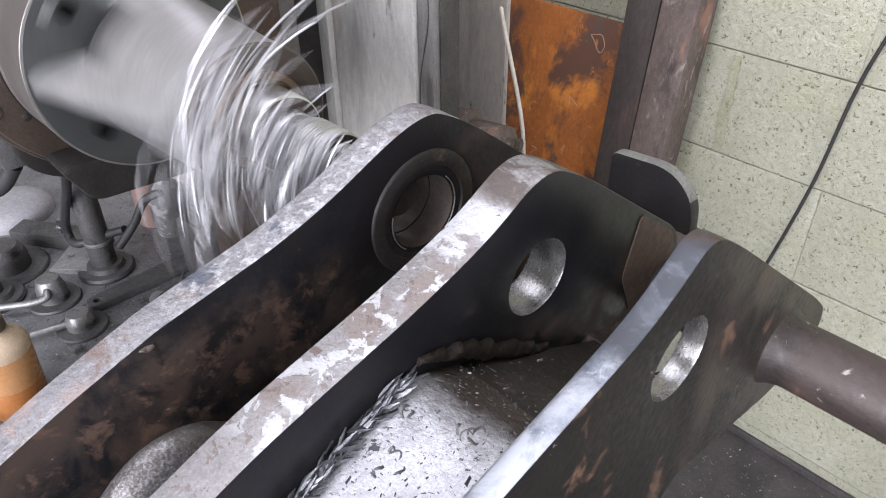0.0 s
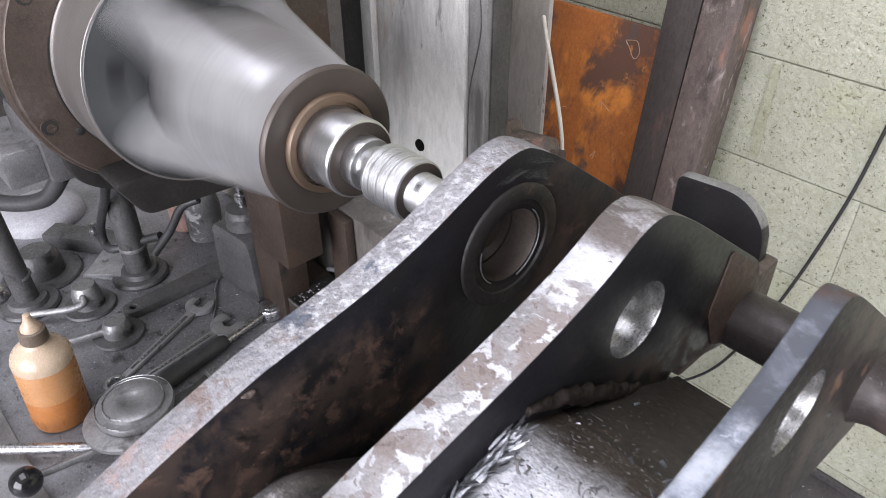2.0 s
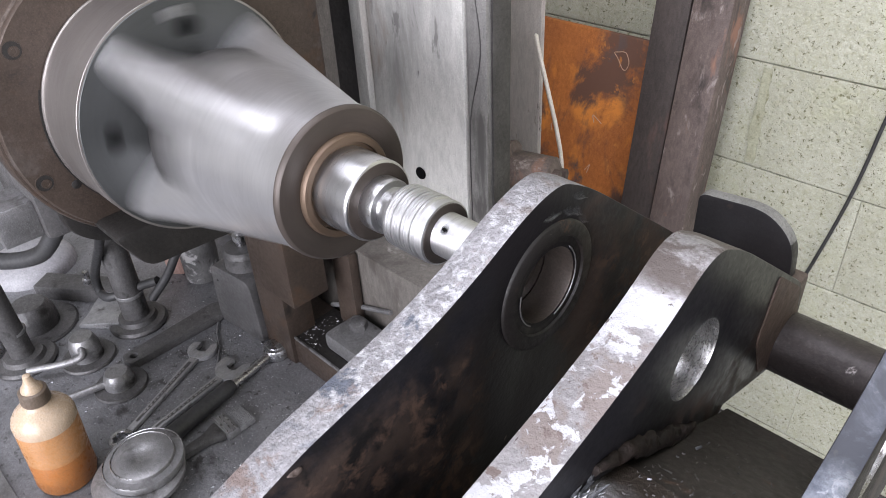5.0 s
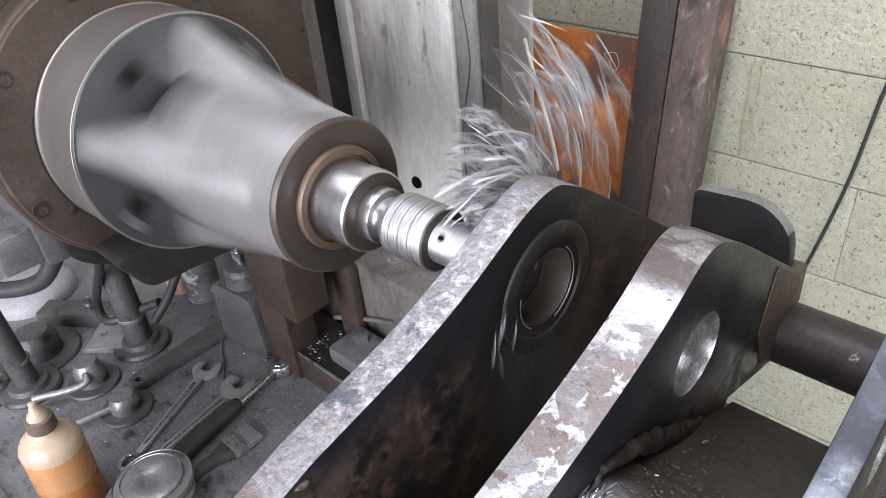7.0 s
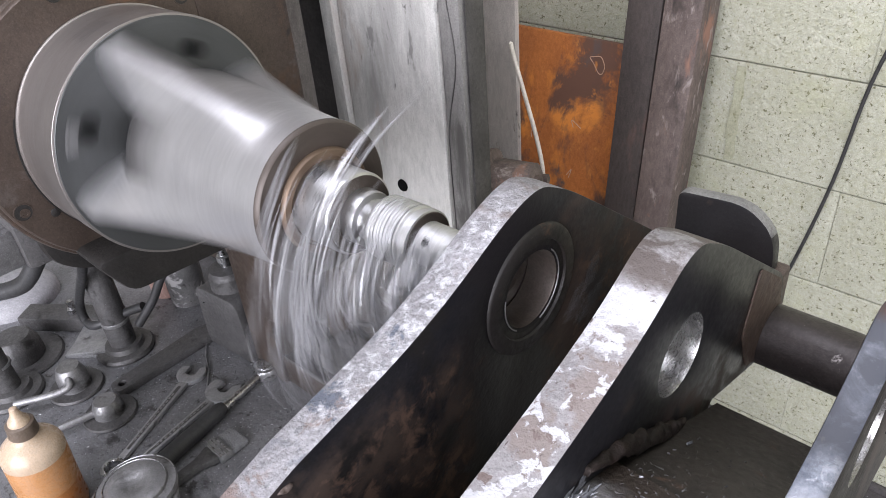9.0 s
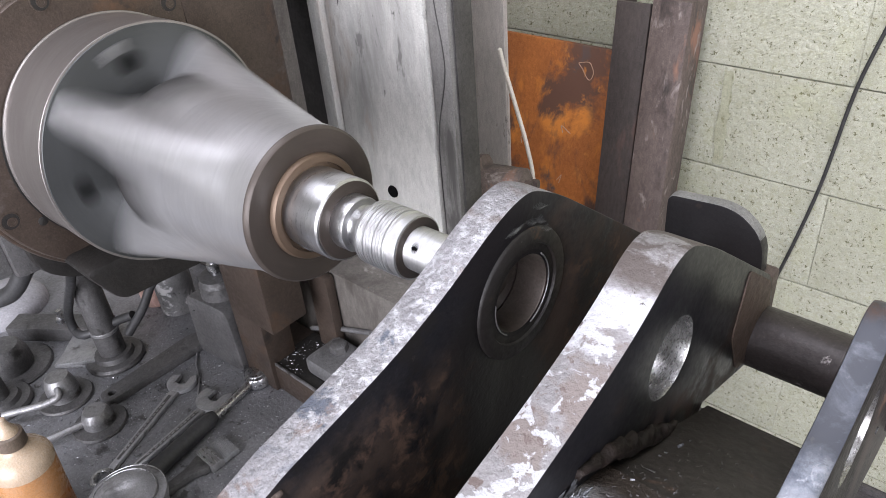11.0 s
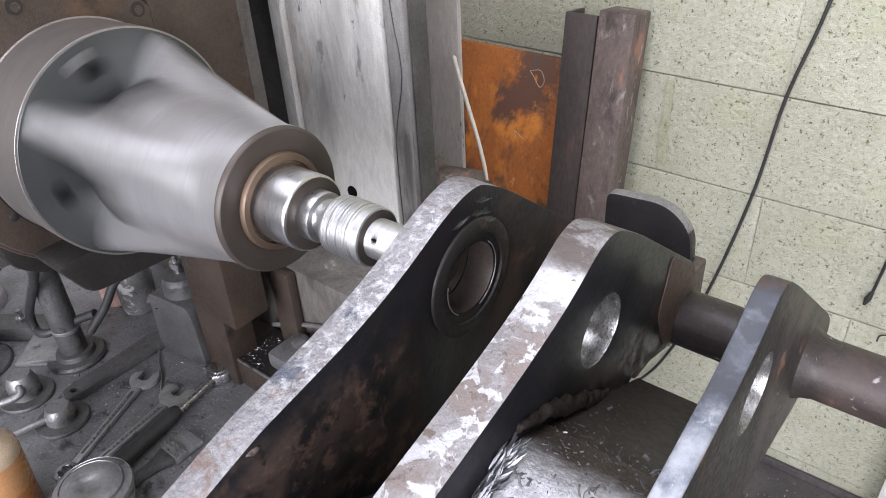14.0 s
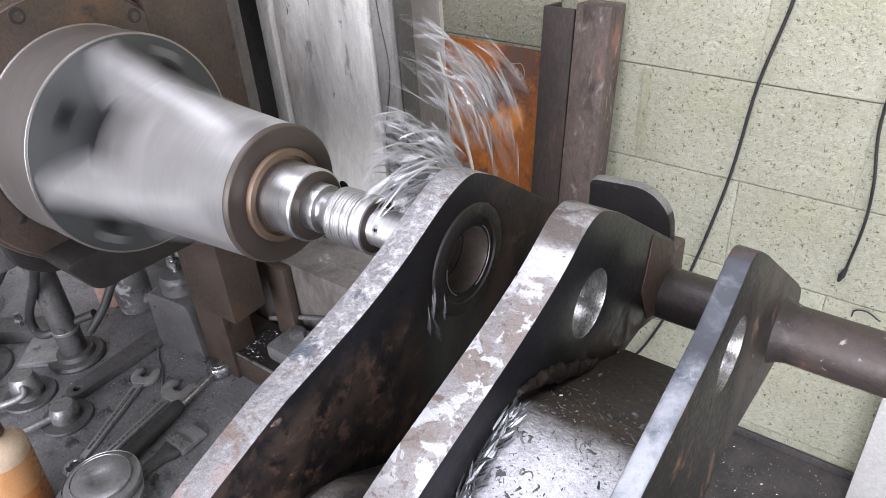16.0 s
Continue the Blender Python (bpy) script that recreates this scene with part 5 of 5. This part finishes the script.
# ---- the turning spindle head ----
spindle = thing("spindle_head", "turning bright boring head with a stepped boring bar", "boring head", (0, AXIS_Y, AXIS_Z))


def head_body():
    """A pear-shaped core that stands off the rear disc, with four ribs that flare out to the disc's rim."""
    b = bmesh.new()
    seg, rows = 128, 44
    rings = []
    for n in range(rows + 1):
        s = n / rows
        x = -0.1215 + s * (0.0800 + 0.1215)
        outer = 0.1045 - (0.1045 - 0.0590) * min(1, s / 0.90) ** 0.90
        core = 0.036 + 0.032 * min(1, s / 0.20) ** 0.6 if s < 0.20 else 0.068 - 0.0100 * (s - 0.20) / 0.80
        ring = []
        for k in range(seg):
            a = 2 * math.pi * k / seg
            w = (0.5 + 0.5 * math.cos(4 * a)) ** 3.0
            r = core + max(0.0, outer - core) * w
            ring.append(b.verts.new((x, r * math.cos(a), r * math.sin(a))))
        rings.append(ring)
    for p, q in zip(rings, rings[1:]):
        for k in range(seg):
            b.faces.new((p[k], p[(k + 1) % seg], q[(k + 1) % seg], q[k]))
    b.faces.new(rings[0][::-1])
    b.faces.new(rings[-1])
    return b


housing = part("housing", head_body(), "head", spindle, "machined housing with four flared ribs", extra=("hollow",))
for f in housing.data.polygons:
    # the hollows between the ribs carry their shade as a darker colour
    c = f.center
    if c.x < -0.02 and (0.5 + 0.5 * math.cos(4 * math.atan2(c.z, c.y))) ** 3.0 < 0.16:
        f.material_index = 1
part("drum", lathe([(-0.1965, 0.1045), (-0.1955, 0.1072), (-0.1500, 0.1072), (-0.1497, 0.1079), (-0.1224, 0.1079), (-0.1221, 0.1076), (-0.1218, 0.060)], "X", seg=80), "drum", spindle, "smooth oiled steel drum")
part("drum_lip", lathe([(-0.1950, 0.1070), (-0.1945, 0.1085), (-0.1925, 0.1085), (-0.1920, 0.1070)], "X", seg=80, close=False), "drum", spindle, "thin bright lip of the drum")
part("drum_gap", lathe([(-0.1972, 0.1045), (-0.1972, 0.1098), (-0.1962, 0.1098), (-0.1962, 0.1045)], "X", seg=80), "black_iron", spindle, "dark gap behind the drum")
part("drum_face", lathe([(-0.1219, 0.0), (-0.1219, 0.1060), (-0.1212, 0.1055), (-0.1212, 0.0)], "X", seg=80, close=False), "drum_face", spindle, "dark grey face behind the ribs")
for k in range(4):
    a = radians(45 + 90 * k)
    part("pocket_hole", lathe([(-0.1214, 0.0080), (-0.1202, 0.0084)], "X", (0, 0.080 * math.cos(a), 0.080 * math.sin(a)), 20), "void", spindle)
    if k % 2:
        key = cuboid(-0.1225, -0.1175, -0.007, 0.007, 0.089, 0.098, 0.001)
        bmesh.ops.rotate(key, verts=key.verts, matrix=Matrix.Rotation(a - math.pi / 2 + 0.10, 3, "X"))
        part("drive_key", key, "cast_grey", spindle, "grey drive key in the hollow")
part("drum_slot", cuboid(-0.160, -0.139, -0.002, 0.002, 0.1065, 0.1084, 0.0004), "rubber", spindle)
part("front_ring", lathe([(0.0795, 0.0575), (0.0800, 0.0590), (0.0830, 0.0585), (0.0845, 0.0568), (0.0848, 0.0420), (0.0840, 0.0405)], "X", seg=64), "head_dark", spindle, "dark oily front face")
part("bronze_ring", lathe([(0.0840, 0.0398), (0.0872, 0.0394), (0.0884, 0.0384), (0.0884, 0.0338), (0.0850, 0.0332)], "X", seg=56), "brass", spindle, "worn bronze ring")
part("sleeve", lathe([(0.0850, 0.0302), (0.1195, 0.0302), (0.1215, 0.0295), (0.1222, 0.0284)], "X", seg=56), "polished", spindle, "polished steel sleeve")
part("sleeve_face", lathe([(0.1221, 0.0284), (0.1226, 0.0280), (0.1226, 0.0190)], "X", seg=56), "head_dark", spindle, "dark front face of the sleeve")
part("sleeve_slot", cuboid(0.0895, 0.0990, -0.0055, 0.0055, 0.0290, 0.0308, 0.0005), "rubber", spindle)
part("neck", lathe([(0.1215, 0.0188), (0.1230, 0.0198), (0.1330, 0.0198), (0.1350, 0.0192), (0.1356, 0.0150), (0.1505, 0.0145)], "X", seg=48), "polished", spindle)
rings = [(0.1480, 0.0150), (0.1490, 0.0212), (0.1505, 0.0222)]
for k in range(9):
    x = 0.1522 + 0.0029 * k + (0.0004 if k % 3 == 0 else 0.0)
    d = 0.0010 if k % 3 == 2 else 0.0005
    rings += [(x, 0.0224), (x + 0.0003, 0.0224 - d), (x + 0.0009, 0.0224 - d), (x + 0.0012, 0.0224)]
rings += [(0.1780, 0.0223), (0.1792, 0.0210), (0.1815, 0.0210), (0.1825, 0.0222), (0.1865, 0.0218), (0.1872, 0.0208)]
part("collar", lathe(rings, "X", seg=56), "knurl", spindle, "scored steel collar with grooves")
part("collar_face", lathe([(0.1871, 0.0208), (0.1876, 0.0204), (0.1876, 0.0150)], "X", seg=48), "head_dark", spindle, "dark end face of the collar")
# bar end and tip are darkened to stand for shade inside the bore
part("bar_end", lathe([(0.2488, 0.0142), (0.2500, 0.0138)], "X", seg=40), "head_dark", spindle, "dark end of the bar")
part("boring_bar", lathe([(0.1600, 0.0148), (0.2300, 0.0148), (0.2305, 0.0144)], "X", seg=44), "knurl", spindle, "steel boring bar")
part("bar_tip", lathe([(0.2304, 0.0147), (0.2470, 0.0147), (0.2490, 0.0140)], "X", seg=44), "head_dark", spindle, "bar tip darkened for the shade in the bore")
for deg in (241, 1, 121):
    screw = lathe([(0.0138, 0.0026), (0.0151, 0.0028)], centre=(0.1965, 0, 0), seg=16)
    bmesh.ops.rotate(screw, verts=screw.verts, matrix=Matrix.Rotation(radians(deg - 90), 3, "X"))
    part("set_screw", screw, "void", spindle)
part("tool_bit", cuboid(0.236, 0.246, -0.004, 0.004, 0.010, 0.0238, 0.0008), "polished", spindle, "square cutting tool")


# ---- swarf that is dragged round by the bar ----
def curl(r, a0, a1, r0, r1, x0, x1, wave):
    """One curled ribbon of swarf: angles about the bar, radii and places along it."""
    n = 12
    pts = []
    ph, f = r.uniform(0, 6.28), r.uniform(1.0, 2.6)
    for k in range(n + 1):
        u = k / n
        a = a0 + (a1 - a0) * u + wave * math.sin(ph + f * 6.28 * u) / max(0.35, (r0 + (r1 - r0) * u) / 0.1) * 0.35
        rad = r0 + (r1 - r0) * u + wave * 0.012 * math.sin(ph * 1.7 + f * 5 * u)
        x = x0 + (x1 - x0) * u + wave * 0.010 * math.cos(ph + f * 7 * u)
        pts.append((x, rad * math.cos(a), rad * math.sin(a)))
    return pts


swarf = thing("swarf_bundle", "tangle of bright stringy swarf whirling with the boring bar", "swarf", (0, AXIS_Y, AXIS_Z))


def swarf_tuft(seed, count, spread, r0, r1, xs, name, label, thick, reach=(0.18, 0.42)):
    r = random.Random(seed)
    b = bmesh.new()
    for n in range(count):
        a0 = radians(r.uniform(*spread))
        s = r.uniform(r0, r1 - reach[0] * (r1 - r0))
        e = min(r1, s + r.uniform(*reach) * (r1 - r0))
        x = r.uniform(*xs)
        w = thick * r.uniform(0.6, 1.4)
        pts = curl(r, a0, a0 - radians(r.uniform(10, 34)), s, e, x, x + r.uniform(-0.02, 0.003), r.uniform(0.4, 1.0))
        tube(pts, [w * 0.6] + [w] * (len(pts) - 2) + [w * 0.3], 4, b)
    return part(name, b, "swarf", swarf, label, smooth=60)


swarf_tuft(21, 25, (-8, 38), 0.024, 0.084, (0.188, 0.230), "tuft", "bright inner streamers", 0.0007, (0.03, 0.16))
swarf_tuft(22, 24, (6, 56), 0.020, 0.060, (0.198, 0.230), "tuft", "short curled streamers", 0.0007, (0.05, 0.25))
outer_tuft = swarf_tuft(23, 22, (-26, 20), 0.104, 0.154, (0.185, 0.230), "tuft", "loose outer streamers", 0.0007, (0.05, 0.22))
b = bmesh.new()
r = random.Random(31)
for n in range(5):
    a, rad, x = r.uniform(128, 178), r.uniform(0.044, 0.062), r.uniform(0.270, 0.282)
    arc = [(x + 0.0005 * k, (rad + 0.0002 * k * k) * math.cos(radians(a + 2.2 * k)), (rad + 0.0002 * k * k) * math.sin(radians(a + 2.2 * k))) for k in range(7)]
    tube(arc, [0.0002] + [r.uniform(0.0004, 0.0008)] * 5 + [0.0002], 5, b)
part("tuft", b, "swarf_dark", swarf, "dull curls beside the bore", smooth=60)


# ---- the block wall, block by block ----
def wall_blocks():
    wall = bpy.data.objects["wall_north"]

    def block(width, seed):
        r = random.Random(seed)
        b = bmesh.new()
        cuboid(-width / 2, width / 2, -0.0005, 0.03, -0.0988, 0.0988, 0, b)
        upright = [e for e in b.edges if abs(e.verts[0].co.z - e.verts[1].co.z) > 0.1 and e.verts[0].co.y < 0 and e.verts[1].co.y < 0]
        bmesh.ops.bevel(b, geom=upright, offset=0.0008, segments=1, affect="EDGES", profile=0.6)
        level = [e for e in b.edges if abs(e.verts[0].co.x - e.verts[1].co.x) > 0.1 and e.verts[0].co.y < 0.001 and e.verts[1].co.y < 0.001 and abs(e.verts[0].co.z) > 0.09]
        bmesh.ops.bevel(b, geom=level, offset=0.0036, segments=2, affect="EDGES", profile=0.6)
        for v in b.verts:
            v.co += Vector((r.uniform(-1, 1), r.uniform(-0.6, 0.6), r.uniform(-1, 1))) * 0.0003
        me = bpy.data.meshes.new("block")
        b.to_mesh(me)
        b.free()
        me.materials.append(M["block"])
        return me

    kinds = [block(0.3994, n) for n in range(4)]
    r = random.Random(8)
    for row in range(-1, 12):
        z = 0.1 + 0.2 * row
        shift = 0.0 if row % 2 == 0 else 0.2
        for col in range(-6, 7):
            x = 0.4 * col + shift
            if abs(x) > 2.2:
                continue
            ob = new("block", kinds[r.randrange(4)])
            ob.parent = wall
            ob.matrix_basis = pose(x, r.uniform(-0.001, 0.001), z, 0, 0, 0)


wall_blocks()
# an old smear of mortar over one upright joint
r = random.Random(12)
side = [0.607 + 0.0168 * k for k in range(12)]
smear = [(-0.014 + r.uniform(-0.004, 0.003), z) for z in side] + [(0.004 + r.uniform(-0.002, 0.003), z) for z in side[::-1]]
part("mortar_smear", slab(smear, -0.0032, -0.0012, "Y", 0.0007), "smear", bpy.data.objects["wall_north"], smooth=0)
# thin dark strip where the wall meets the floor
foot_strip = cuboid(-1.2, 1.2, -0.012, -0.001, FLOOR, FLOOR + 0.018, 0.003)
tagged(part("baseboard", foot_strip, "concrete", smooth=0), "dark strip along the wall foot", "trim", kind="structure")


# ---- motion ----
RATE = 962.0


# the swarf hangs back at the top and drops fast on the far side of its turn
LAG = [(0, 0), (38, 0), (85, -30), (118, -24), (143, 16), (170, 20), (192, 40), (245, 32), (320, 6), (360, 0)]


def lag(a):
    for (p, u), (q, v) in zip(LAG, LAG[1:]):
        if p <= a <= q:
            s = (a - p) / (q - p)
            return u + (v - u) * s * s * (3 - 2 * s)
    return 0.0


def motions():
    rows, loose, drawn = [], [], []
    hub = Matrix.Translation((0, AXIS_Y, AXIS_Z))
    # the head hangs a little low at its rear
    dropped = Matrix.Translation((0, AXIS_Y, AXIS_Z - 0.0030)) @ Matrix.Rotation(radians(-1.2), 4, "Y")
    for n in range(641):
        t = n / 40
        a = (38 + RATE * (t - 7.0)) % 360
        rows.append((t, dropped @ Matrix.Rotation(radians(RATE * t % 360), 4, "X")))
        turn = (a + lag(a)) % 360
        loose.append((t, hub @ Matrix.Rotation(radians(a + lag(a)), 4, "X")))
        # the outer strands fly out over the top and are drawn in below
        pull = min(1.0, max(0.0, (turn - 90) / 90)) * min(1.0, max(0.0, (350 - turn) / 60))
        drawn.append((t, Matrix.Translation((0, -0.024 * pull * pull * (3 - 2 * pull), 0))))
    walk(spindle, rows)
    walk(swarf, loose)
    walk(outer_tuft, drawn)


motions()
